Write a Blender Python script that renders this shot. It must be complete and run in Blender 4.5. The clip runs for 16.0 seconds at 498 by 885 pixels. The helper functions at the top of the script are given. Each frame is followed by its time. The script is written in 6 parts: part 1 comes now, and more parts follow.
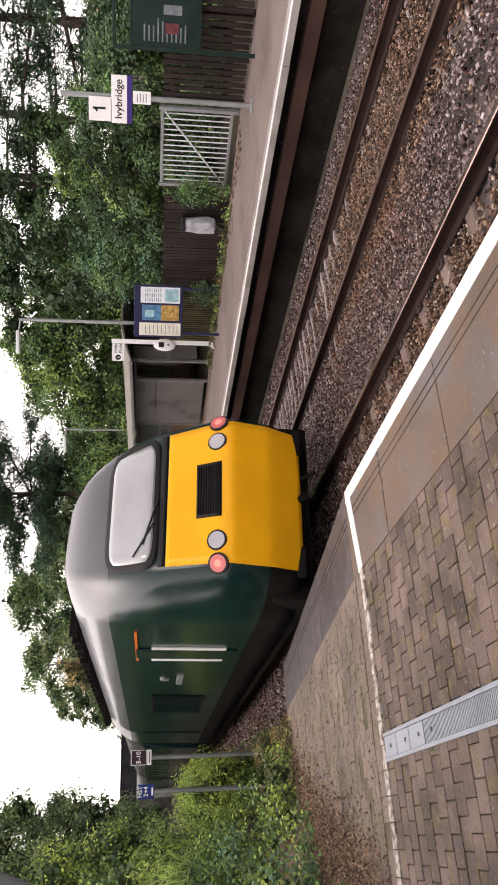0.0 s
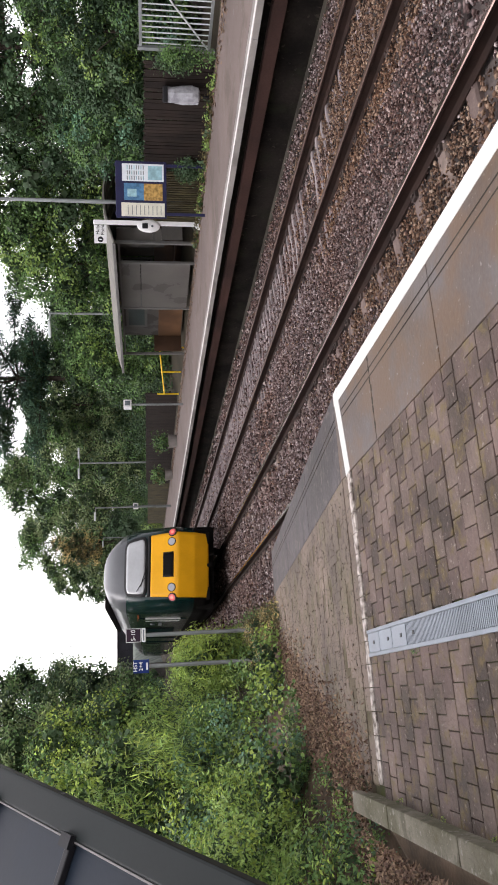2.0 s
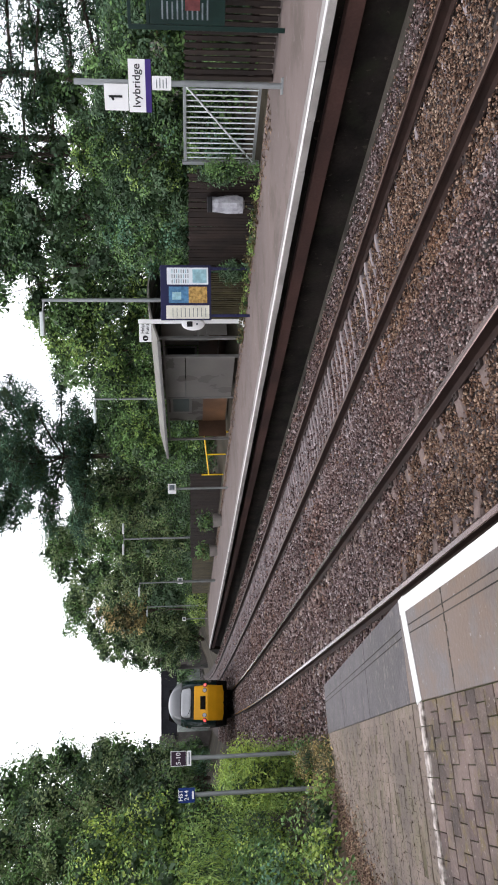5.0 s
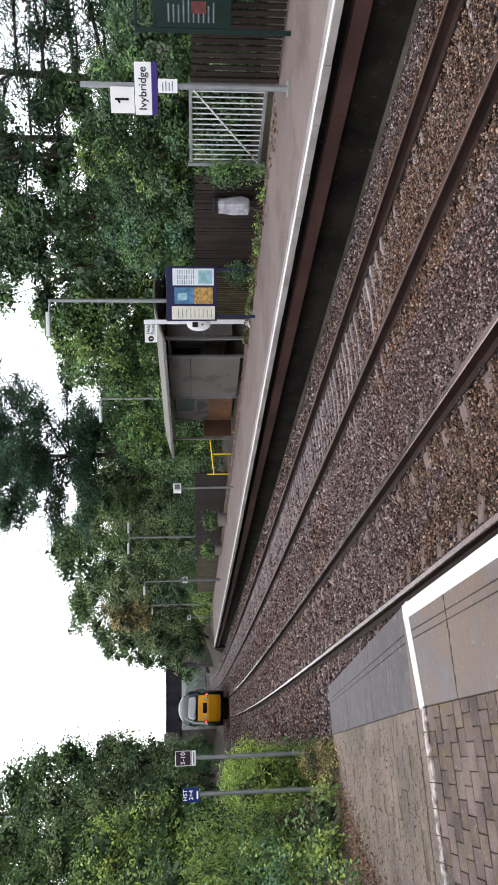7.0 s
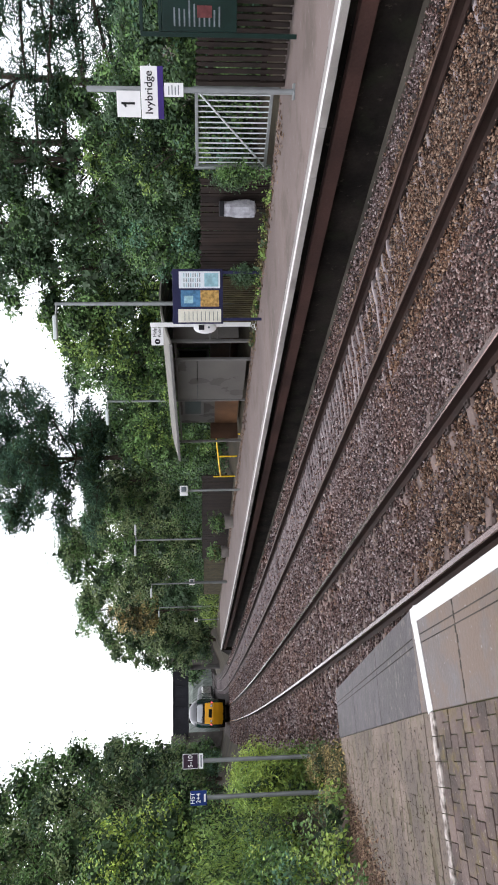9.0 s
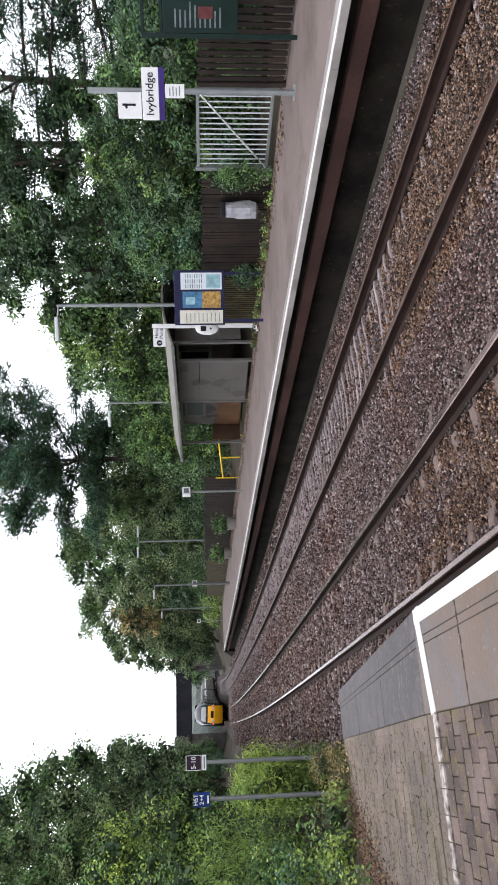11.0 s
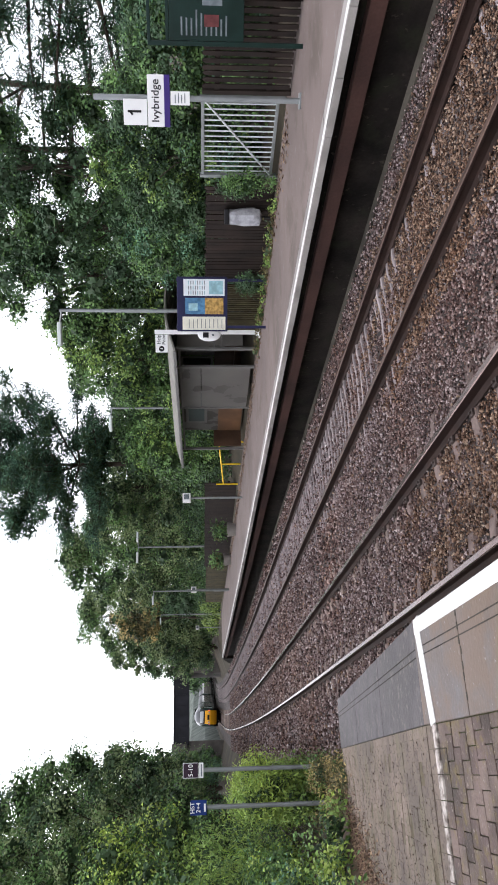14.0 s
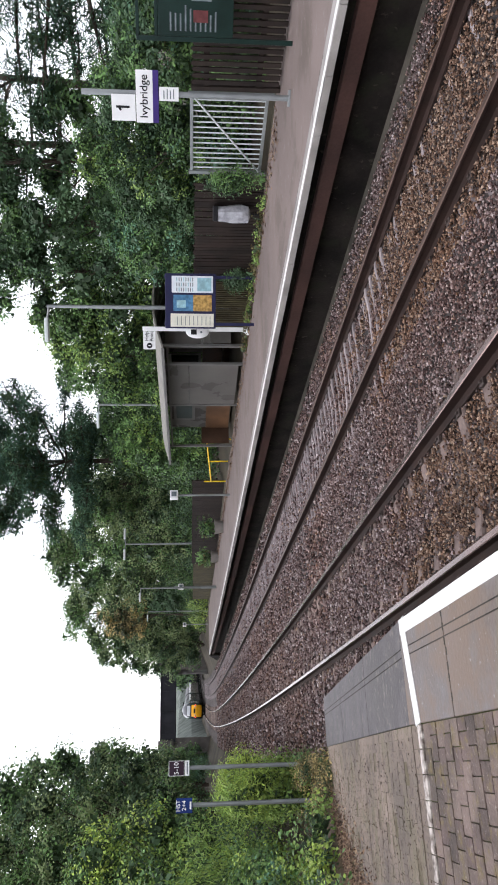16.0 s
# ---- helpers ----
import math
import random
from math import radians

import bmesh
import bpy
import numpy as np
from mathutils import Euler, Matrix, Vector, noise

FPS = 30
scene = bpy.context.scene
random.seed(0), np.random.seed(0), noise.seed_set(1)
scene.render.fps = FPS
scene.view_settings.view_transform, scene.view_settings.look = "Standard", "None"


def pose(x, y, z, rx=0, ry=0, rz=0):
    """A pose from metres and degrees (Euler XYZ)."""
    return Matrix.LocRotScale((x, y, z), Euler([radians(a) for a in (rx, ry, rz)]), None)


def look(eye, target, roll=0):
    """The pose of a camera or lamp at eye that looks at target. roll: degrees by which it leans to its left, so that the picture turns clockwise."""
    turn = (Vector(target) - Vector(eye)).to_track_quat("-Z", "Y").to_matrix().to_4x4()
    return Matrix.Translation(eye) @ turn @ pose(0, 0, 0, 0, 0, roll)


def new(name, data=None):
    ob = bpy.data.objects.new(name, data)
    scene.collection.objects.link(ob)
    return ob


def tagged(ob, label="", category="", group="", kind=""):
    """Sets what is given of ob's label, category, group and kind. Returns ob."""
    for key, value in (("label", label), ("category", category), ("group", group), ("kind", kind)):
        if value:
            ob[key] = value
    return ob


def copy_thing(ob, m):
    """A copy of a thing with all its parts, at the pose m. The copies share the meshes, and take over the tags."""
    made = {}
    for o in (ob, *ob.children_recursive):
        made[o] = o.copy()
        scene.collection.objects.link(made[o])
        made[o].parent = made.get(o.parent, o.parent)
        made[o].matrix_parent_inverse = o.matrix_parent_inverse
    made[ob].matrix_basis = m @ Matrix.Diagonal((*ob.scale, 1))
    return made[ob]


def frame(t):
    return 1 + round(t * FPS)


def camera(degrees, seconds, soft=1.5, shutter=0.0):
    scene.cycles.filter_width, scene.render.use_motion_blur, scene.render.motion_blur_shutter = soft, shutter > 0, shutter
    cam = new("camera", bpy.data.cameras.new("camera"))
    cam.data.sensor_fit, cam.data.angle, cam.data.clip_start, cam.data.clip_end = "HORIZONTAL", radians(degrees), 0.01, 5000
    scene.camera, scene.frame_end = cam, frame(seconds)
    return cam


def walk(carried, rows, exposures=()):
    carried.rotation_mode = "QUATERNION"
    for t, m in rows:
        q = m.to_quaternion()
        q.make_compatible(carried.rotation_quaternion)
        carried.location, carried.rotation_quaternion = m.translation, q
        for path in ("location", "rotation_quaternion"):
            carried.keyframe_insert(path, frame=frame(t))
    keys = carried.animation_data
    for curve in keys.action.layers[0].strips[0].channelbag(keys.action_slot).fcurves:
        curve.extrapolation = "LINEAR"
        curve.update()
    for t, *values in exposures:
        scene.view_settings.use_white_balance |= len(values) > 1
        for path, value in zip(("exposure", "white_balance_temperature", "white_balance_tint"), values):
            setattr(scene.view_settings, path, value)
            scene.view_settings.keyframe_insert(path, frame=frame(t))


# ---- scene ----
cam = camera(36.77, 16.0, soft=1.8)


def eye_pose(x, y, z, yaw, pitch, roll):
    """The camera's pose: yaw to the left of +y, pitch up, roll to its left."""
    a, b = radians(yaw), radians(pitch)
    eye = Vector((x, y, z))
    ahead = Vector((-math.sin(a) * math.cos(b), math.cos(a) * math.cos(b), math.sin(b)))
    return look(eye, eye + ahead, roll)


PATH = [
    (0.0, eye_pose(-2.554, 0.028, 1.602, -28.01, -7.11, -89.34)),
    (0.5, eye_pose(-2.539, 0.053, 1.604, -23.11, -7.17, -89.51)),
    (1.0, eye_pose(-2.536, 0.026, 1.600, -22.32, -7.27, -90.13)),
    (1.5, eye_pose(-2.459, 0.034, 1.593, -20.81, -7.55, -90.22)),
    (2.0, eye_pose(-2.349, 0.032, 1.580, -18.78, -7.96, -90.82)),
    (2.5, eye_pose(-2.125, 0.053, 1.579, -19.46, -7.37, -91.47)),
    (3.0, eye_pose(-1.762, 0.124, 1.574, -20.42, -6.36, -92.03)),
    (3.5, eye_pose(-1.471, 0.147, 1.585, -20.32, -5.46, -91.51)),
    (4.0, eye_pose(-1.270, 0.161, 1.588, -24.61, -5.20, -91.41)),
    (4.5, eye_pose(-1.093, 0.118, 1.593, -23.15, -4.92, -90.89)),
    (7.0, eye_pose(-1.018, 0.015, 1.590, -22.81, -4.31, -90.78)),
    (7.5, eye_pose(-1.007, 0.029, 1.588, -22.81, -4.09, -90.67)),
    (8.0, eye_pose(-1.017, 0.024, 1.595, -22.80, -3.97, -90.64)),
    (8.5, eye_pose(-1.011, 0.010, 1.596, -22.98, -3.91, -90.76)),
    (9.0, eye_pose(-1.005, 0.009, 1.596, -22.97, -3.83, -90.90)),
    (11.5, eye_pose(-1.003, 0.021, 1.589, -23.08, -3.58, -91.07)),
    (12.0, eye_pose(-1.003, 0.011, 1.592, -23.07, -3.42, -90.99)),
    (12.5, eye_pose(-1.015, 0.000, 1.594, -23.41, -3.33, -90.86)),
    (13.0, eye_pose(-1.020, 0.006, 1.589, -23.52, -3.32, -90.72)),
    (13.5, eye_pose(-1.011, 0.029, 1.593, -23.65, -3.46, -90.50)),
    (14.0, eye_pose(-0.995, 0.029, 1.595, -23.57, -3.59, -90.38)),
    (14.5, eye_pose(-0.985, 0.052, 1.581, -23.62, -3.84, -90.37)),
    (15.0, eye_pose(-0.979, 0.058, 1.581, -23.53, -4.21, -90.35)),
    (15.5, eye_pose(-0.969, 0.039, 1.587, -23.75, -4.31, -90.08)),
    (16.0, eye_pose(-0.969, 0.042, 1.583, -23.33, -4.50, -90.11)),
]
walk(cam, PATH, [(0.0, 0.37, 7150, 21.5), (1.0, 0.33, 6900, 20), (1.5, 0.29, 6700, 18), (2.5, 0.23, 6450, 16), (3.5, 0.24, 6300, 15), (4.5, 0.28, 6250, 14.5), (16.0, 0.3, 6180, 14)])

# ---- light: a bright overcast sky ----
world = bpy.data.worlds.new("overcast")
scene.world = world
world.use_nodes = True
wn, wl = world.node_tree.nodes, world.node_tree.links
wn.clear()
sky = wn.new("ShaderNodeTexSky")
sky.sky_type, sky.sun_disc = "NISHITA", False
sky.sun_elevation, sky.sun_rotation = radians(52), radians(-35)
sky.air_density, sky.dust_density = 1.0, 2.0
cloud = wn.new("ShaderNodeHueSaturation")
cloud.inputs["Saturation"].default_value, cloud.inputs["Value"].default_value = 0.1, 2.1
back = wn.new("ShaderNodeBackground")
back.inputs["Strength"].default_value = 0.15
wout = wn.new("ShaderNodeOutputWorld")
wl.new(sky.outputs[0], cloud.inputs["Color"])
wl.new(cloud.outputs[0], back.inputs["Color"])
wl.new(back.outputs[0], wout.inputs[0])
sun = new("sun", bpy.data.lights.new("sun", "SUN"))
sun.data.energy, sun.data.angle, sun.data.color = 0.8, radians(25), (1.0, 0.97, 0.92)
sun.matrix_world = look((-20, -30, 50), (0, 0, 0))

# ---- the line of the track ----
KNOTS = ((-60, 0.0), (0, 0.25), (30, 0.877), (60, 0.34), (90, 1.3), (120, 0.3), (150, 1.0), (190, 4.0), (300, 4.0))
STEP = 0.5
_S = np.arange(-60, 300.01, STEP)
_K = np.interp(_S, [k[0] for k in KNOTS], [k[1] for k in KNOTS]) / 1000
_TH = np.cumsum(_K) * STEP
_TH -= _TH[np.argmin(abs(_S))] - 0.0005
_X, _Y = np.cumsum(np.sin(_TH)) * STEP, np.cumsum(np.cos(_TH)) * STEP
_X += 1.475 - _X[np.argmin(abs(_S))]
_Y -= _Y[np.argmin(abs(_S))]
SPACING, RAIL_Z = 3.412, -0.915
BALLAST_Z = -1.09
NEAR_EDGE, FAR_EDGE = -1.471, SPACING + 1.479


def line(s, off=0.0, z=0.0):
    """A point off metres to the right of the near track's centre line, s metres along it."""
    th = float(np.interp(s, _S, _TH))
    return Vector((float(np.interp(s, _S, _X)) + off * math.cos(th), float(np.interp(s, _S, _Y)) - off * math.sin(th), z))


def heading(s):
    return float(np.interp(s, _S, _TH))


# ---- materials ----
def mat(name, color, rough=0.8, metal=0.0, vary=0.25, scale=6.0, fine=60.0, bump=0.2, island=0.0, obj=0.0, second=None, spec=0.22, coat=0.0):
    """A surface with stains at two scales, grain relief, and optional change from piece to piece."""
    m = bpy.data.materials.new(name)
    m.use_nodes = True
    n, l = m.node_tree.nodes, m.node_tree.links
    b = n["Principled BSDF"]
    b.inputs["Roughness"].default_value = rough
    b.inputs["Metallic"].default_value = metal
    b.inputs["Specular IOR Level"].default_value = spec
    b.inputs["Coat Weight"].default_value = coat
    tc = n.new("ShaderNodeTexCoord")
    big, small = n.new("ShaderNodeTexNoise"), n.new("ShaderNodeTexNoise")
    big.inputs["Scale"].default_value, big.inputs["Detail"].default_value = scale, 5
    small.inputs["Scale"].default_value, small.inputs["Detail"].default_value = fine, 3
    geo = n.new("ShaderNodeNewGeometry")
    for t in (big, small):
        l.new(geo.outputs["Position"] if not obj < 0 else tc.outputs["Object"], t.inputs["Vector"])
    mix = n.new("ShaderNodeMix")
    mix.data_type = "RGBA"
    c = Vector(color)
    lo = c * (1 - vary) if second is None else Vector(second)
    hi = c * (1 + vary)
    mix.inputs[6].default_value, mix.inputs[7].default_value = (*lo, 1), (*hi, 1)
    ramp = n.new("ShaderNodeMapRange")
    ramp.inputs["From Min"].default_value, ramp.inputs["From Max"].default_value = 0.37, 0.63
    l.new(big.outputs["Fac"], ramp.inputs["Value"])
    l.new(ramp.outputs[0], mix.inputs[0])
    val = n.new("ShaderNodeHueSaturation")
    l.new(mix.outputs[2], val.inputs["Color"])
    grain = n.new("ShaderNodeMapRange")
    grain.inputs["To Min"].default_value, grain.inputs["To Max"].default_value = 1 - vary * 0.8, 1 + vary * 0.8
    l.new(small.outputs["Fac"], grain.inputs["Value"])
    last = grain.outputs[0]
    if island > 0 or obj > 0:
        if island > 0:
            src, amount = geo.outputs["Random Per Island"], island
        else:
            src, amount = n.new("ShaderNodeObjectInfo").outputs["Random"], obj
        pick = n.new("ShaderNodeMapRange")
        pick.inputs["To Min"].default_value, pick.inputs["To Max"].default_value = 1 - amount, 1 + amount
        l.new(src, pick.inputs["Value"])
        times = n.new("ShaderNodeMath")
        times.operation = "MULTIPLY"
        l.new(last, times.inputs[0])
        l.new(pick.outputs[0], times.inputs[1])
        last = times.outputs[0]
        hue = n.new("ShaderNodeMapRange")
        hue.inputs["To Min"].default_value, hue.inputs["To Max"].default_value = 0.5 - 0.03 * amount, 0.5 + 0.03 * amount
        l.new(src, hue.inputs["Value"])
        l.new(hue.outputs[0], val.inputs["Hue"])
    l.new(last, val.inputs["Value"])
    l.new(val.outputs[0], b.inputs["Base Color"])
    if bump:
        bp = n.new("ShaderNodeBump")
        bp.inputs["Strength"].default_value, bp.inputs["Distance"].default_value = bump, 0.01
        l.new(small.outputs["Fac"], bp.inputs["Height"])
        l.new(bp.outputs[0], b.inputs["Normal"])
    rr = n.new("ShaderNodeMapRange")
    rr.inputs["To Min"].default_value, rr.inputs["To Max"].default_value = max(rough - 0.12, 0.02), min(rough + 0.1, 1)
    l.new(big.outputs["Fac"], rr.inputs["Value"])
    l.new(rr.outputs[0], b.inputs["Roughness"])
    return m


def stone_mat(name, stops, zone):
    """Mixed stones: each one takes its own tone, and whole zones turn rusty."""
    m = mat(name, (0.08, 0.07, 0.065), 0.9, vary=0.3, scale=0.8, fine=45, bump=0.5, island=0.2, spec=0.15)
    n, l = m.node_tree.nodes, m.node_tree.links
    b = n["Principled BSDF"]
    geo, ramp = n.new("ShaderNodeNewGeometry"), n.new("ShaderNodeValToRGB")
    while len(ramp.color_ramp.elements) < len(stops):
        ramp.color_ramp.elements.new(0.5)
    for e, (at, c) in zip(ramp.color_ramp.elements, stops):
        e.position, e.color = at, (*c, 1)
    l.new(geo.outputs["Random Per Island"], ramp.inputs[0])
    patch, mx, rng_ = n.new("ShaderNodeTexNoise"), n.new("ShaderNodeMix"), n.new("ShaderNodeMapRange")
    patch.inputs["Scale"].default_value, patch.inputs["Detail"].default_value = 0.35, 3
    l.new(geo.outputs["Position"], patch.inputs["Vector"])
    rng_.inputs["From Min"].default_value, rng_.inputs["From Max"].default_value, rng_.inputs["To Max"].default_value = 0.45, 0.7, 0.7
    l.new(patch.outputs["Fac"], rng_.inputs["Value"])
    mx.data_type, mx.blend_type = "RGBA", "MULTIPLY"
    l.new(rng_.outputs[0], mx.inputs[0])
    l.new(ramp.outputs[0], mx.inputs[6])
    mx.inputs[7].default_value = (*zone, 1)
    l.new(mx.outputs[2], b.inputs["Base Color"])
    return m


def leaf_mat(name, color, second, island=0.3):
    m = mat(name, color, 0.55, vary=0.2, scale=0.6, fine=9, bump=0, island=island, second=second, spec=0.2)
    n, l = m.node_tree.nodes, m.node_tree.links
    b, out = n["Principled BSDF"], n["Material Output"]
    tr, mx = n.new("ShaderNodeBsdfTranslucent"), n.new("ShaderNodeMixShader")
    l.new(b.inputs["Base Color"].links[0].from_socket, tr.inputs["Color"])
    mx.inputs[0].default_value = 0.2
    l.new(b.outputs[0], mx.inputs[1])
    l.new(tr.outputs[0], mx.inputs[2])
    l.new(mx.outputs[0], out.inputs["Surface"])
    return m


def glow_mat(name, color, strength):
    m = mat(name, color, 0.25, vary=0.05, bump=0)
    b = m.node_tree.nodes["Principled BSDF"]
    b.inputs["Emission Color"].default_value, b.inputs["Emission Strength"].default_value = (*color, 1), strength
    return m


def stain(m, blotch, scale, edge, speck, fine, cut):
    """Lays soft blotches and small specks of other tones over a material."""
    n, l = m.node_tree.nodes, m.node_tree.links
    b = n["Principled BSDF"]
    src = b.inputs["Base Color"].links[0].from_socket
    geo = n.new("ShaderNodeNewGeometry")
    for col, sc, at, width, most in ((blotch, scale, edge, 0.12, 0.6), (speck, fine, cut, 0.06, 0.8)):
        t, r, mx = n.new("ShaderNodeTexNoise"), n.new("ShaderNodeMapRange"), n.new("ShaderNodeMix")
        t.inputs["Scale"].default_value, t.inputs["Detail"].default_value, t.inputs["Roughness"].default_value = sc, 6, 0.65
        l.new(geo.outputs["Position"], t.inputs["Vector"])
        r.inputs["From Min"].default_value, r.inputs["From Max"].default_value, r.inputs["To Max"].default_value = at, at + width, most
        l.new(t.outputs["Fac"], r.inputs["Value"])
        mx.data_type = "RGBA"
        l.new(r.outputs[0], mx.inputs[0])
        l.new(src, mx.inputs[6])
        mx.inputs[7].default_value = (*col, 1)
        src = mx.outputs[2]
    l.new(src, b.inputs["Base Color"])
    return m


M = {}
M["ground"] = mat("earth", (0.05, 0.042, 0.028), 0.95, scale=0.3, fine=8, bump=0.6, vary=0.4)
M["ballast"] = mat("ballast_bed", (0.07, 0.057, 0.053), 0.95, scale=1.2, fine=26, bump=1.0, vary=0.5, second=(0.03, 0.025, 0.024))
M["stone"] = stone_mat("ballast_stone", ((0.0, (0.02, 0.014, 0.014)), (0.22, (0.085, 0.053, 0.05)), (0.5, (0.19, 0.132, 0.123)), (0.75, (0.265, 0.205, 0.2)), (0.93, (0.4, 0.33, 0.325)), (1.0, (0.56, 0.5, 0.49))), (1.0, 0.8, 0.66))
M["rust_stone"] = stone_mat("rusty_ballast_stone", ((0.0, (0.022, 0.014, 0.011)), (0.22, (0.085, 0.05, 0.035)), (0.5, (0.19, 0.116, 0.08)), (0.75, (0.265, 0.178, 0.128)), (0.93, (0.36, 0.26, 0.19)), (1.0, (0.46, 0.36, 0.28))), (1.0, 0.8, 0.66))
M["rail_side"] = mat("rusty_rail_steel", (0.024, 0.013, 0.01), 0.75, 0.2, scale=3, fine=50, vary=0.3)
M["rail_top"] = mat("polished_rail_head", (0.16, 0.112, 0.1), 0.24, 0.85, scale=2, fine=80, vary=0.25, bump=0.05)
M["rail_dull"] = mat("brown_rail_head", (0.075, 0.045, 0.034), 0.5, 0.4, scale=2, fine=80, vary=0.2, bump=0.05)
M["sleeper"] = mat("weathered_sleeper", (0.16, 0.12, 0.105), 0.9, scale=3, fine=40, vary=0.35, obj=0.3)
M["rail_clip"] = mat("rusty_rail_clip", (0.06, 0.045, 0.04), 0.7, 0.2, scale=6, fine=60, vary=0.3)
M["sleeper_pale"] = mat("pale_dusty_steel_sleeper", (0.23, 0.195, 0.195), 0.85, scale=3, fine=40, vary=0.25, obj=0.15)
M["paver"] = stain(mat("block_paver", (0.108, 0.078, 0.068), 0.78, scale=2.4, fine=38, vary=0.32, bump=0.7, obj=0.28, second=(0.062, 0.046, 0.037)), (0.15, 0.115, 0.04), 7.0, 0.52, (0.24, 0.2, 0.17), 26.0, 0.6)
M["ramp_paver"] = stain(mat("worn_ramp_paver", (0.175, 0.136, 0.112), 0.9, scale=1.1, fine=38, vary=0.3, bump=0.6, obj=0.09, second=(0.118, 0.096, 0.078)), (0.115, 0.105, 0.06), 2.2, 0.5, (0.055, 0.043, 0.034), 21.0, 0.56)
M["ramp_dirt"] = stain(mat("gritty_joint_dirt", (0.12, 0.096, 0.07), 0.95, scale=3, fine=50, vary=0.35, bump=0.8, second=(0.085, 0.072, 0.04)), (0.075, 0.075, 0.03), 5.0, 0.53, (0.05, 0.04, 0.03), 24.0, 0.56)
M["joint"] = mat("sand_joint", (0.042, 0.035, 0.026), 0.95, scale=3, fine=60, vary=0.4, second=(0.05, 0.055, 0.014))
M["slab"] = stain(mat("damp_concrete_slab", (0.092, 0.08, 0.077), 0.5, scale=2.0, fine=30, vary=0.26, bump=0.25, obj=0.14, second=(0.088, 0.062, 0.046), spec=0.25), (0.125, 0.072, 0.036), 1.5, 0.43, (0.22, 0.2, 0.185), 23.0, 0.62)
M["rampslab"] = stain(mat("dark_concrete", (0.058, 0.05, 0.052), 0.55, scale=1.6, fine=24, vary=0.4, bump=0.5, second=(0.04, 0.032, 0.03), spec=0.16), (0.034, 0.03, 0.03), 3.1, 0.48, (0.12, 0.1, 0.09), 9.0, 0.57)
M["white_line"] = mat("white_line_paint", (0.62, 0.61, 0.585), 0.6, scale=3, fine=40, vary=0.07, bump=0.1)
M["worn_line"] = mat("worn_white_paint", (0.5, 0.45, 0.41), 0.8, scale=16, fine=50, vary=0.1, bump=0.3, second=(0.12, 0.095, 0.08))
M["tarmac"] = stain(mat("pinkish_platform_tarmac", (0.15, 0.118, 0.107), 0.75, scale=0.5, fine=50, vary=0.14, bump=0.3), (0.09, 0.072, 0.058), 0.9, 0.5, (0.2, 0.175, 0.16), 5.0, 0.6)
M["coping"] = mat("coping_stone", (0.26, 0.24, 0.225), 0.8, scale=1.5, fine=50, vary=0.2, obj=0.1)
# near-black base includes the recess shadow; blotches and specks are dirt
M["plat_wall"] = stain(mat("shade_dark_platform_wall", (0.012, 0.0095, 0.008), 0.9, scale=1.6, fine=25, vary=0.6, bump=0.6, spec=0.1), (0.016, 0.017, 0.01), 2.3, 0.52, (0.045, 0.036, 0.03), 9.0, 0.62)
M["trough"] = mat("dirty_concrete_trough", (0.05, 0.044, 0.036), 0.9, scale=1.5, fine=30, vary=0.4, spec=0.1)
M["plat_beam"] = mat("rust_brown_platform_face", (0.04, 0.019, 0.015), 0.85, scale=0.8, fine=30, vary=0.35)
M["galv"] = mat("galvanised_steel", (0.27, 0.285, 0.29), 0.45, 0.55, scale=4, fine=60, vary=0.1, bump=0.05)
M["grate"] = mat("galvanised_grating", (0.2, 0.225, 0.255), 0.4, 0.5, scale=5, fine=60, vary=0.12, bump=0.05)
M["white"] = mat("white_enamel", (0.8, 0.8, 0.8), 0.4, scale=2, fine=30, vary=0.04, bump=0)
M["white_rail"] = mat("pale_painted_steel", (0.62, 0.66, 0.66), 0.45, 0.1, scale=3, fine=40, vary=0.08, bump=0)
M["black"] = mat("black_paint", (0.012, 0.012, 0.014), 0.45, scale=3, fine=30, vary=0.3, bump=0)
M["purple"] = mat("deep_purple_enamel", (0.045, 0.025, 0.16), 0.4, scale=3, fine=30, vary=0.1, bump=0)
M["navy"] = mat("navy_frame_paint", (0.017, 0.018, 0.06), 0.4, scale=3, fine=30, vary=0.15, bump=0)
M["bluesign"] = mat("blue_sign_enamel", (0.01, 0.032, 0.16), 0.4, scale=3, fine=30, vary=0.1, bump=0)
M["maroon"] = mat("dark_maroon_enamel", (0.035, 0.018, 0.032), 0.4, scale=3, fine=30, vary=0.1, bump=0)
M["green_frame"] = mat("dark_green_paint", (0.006, 0.02, 0.016), 0.35, scale=3, fine=30, vary=0.2, bump=0)
M["paper"] = mat("white_paper", (0.72, 0.76, 0.8), 0.6, scale=4, fine=30, vary=0.06, bump=0)
M["cream"] = mat("cream_paper", (0.7, 0.68, 0.58), 0.6, scale=4, fine=30, vary=0.08, bump=0)
M["poster_blue"] = mat("blue_poster", (0.075, 0.19, 0.33), 0.5, scale=7, fine=30, vary=0.3, bump=0)
M["poster_gold"] = mat("ochre_poster", (0.42, 0.26, 0.08), 0.5, scale=14, fine=30, vary=0.35, bump=0)
M["poster_red"] = mat("red_print", (0.12, 0.035, 0.035), 0.5, scale=9, fine=30, vary=0.2, bump=0)
M["bluegreen"] = mat("teal_print", (0.3, 0.5, 0.56), 0.5, scale=9, fine=30, vary=0.2, bump=0)
M["grey_print"] = mat("grey_print", (0.15, 0.175, 0.19), 0.6, scale=9, fine=30, vary=0.2, bump=0)
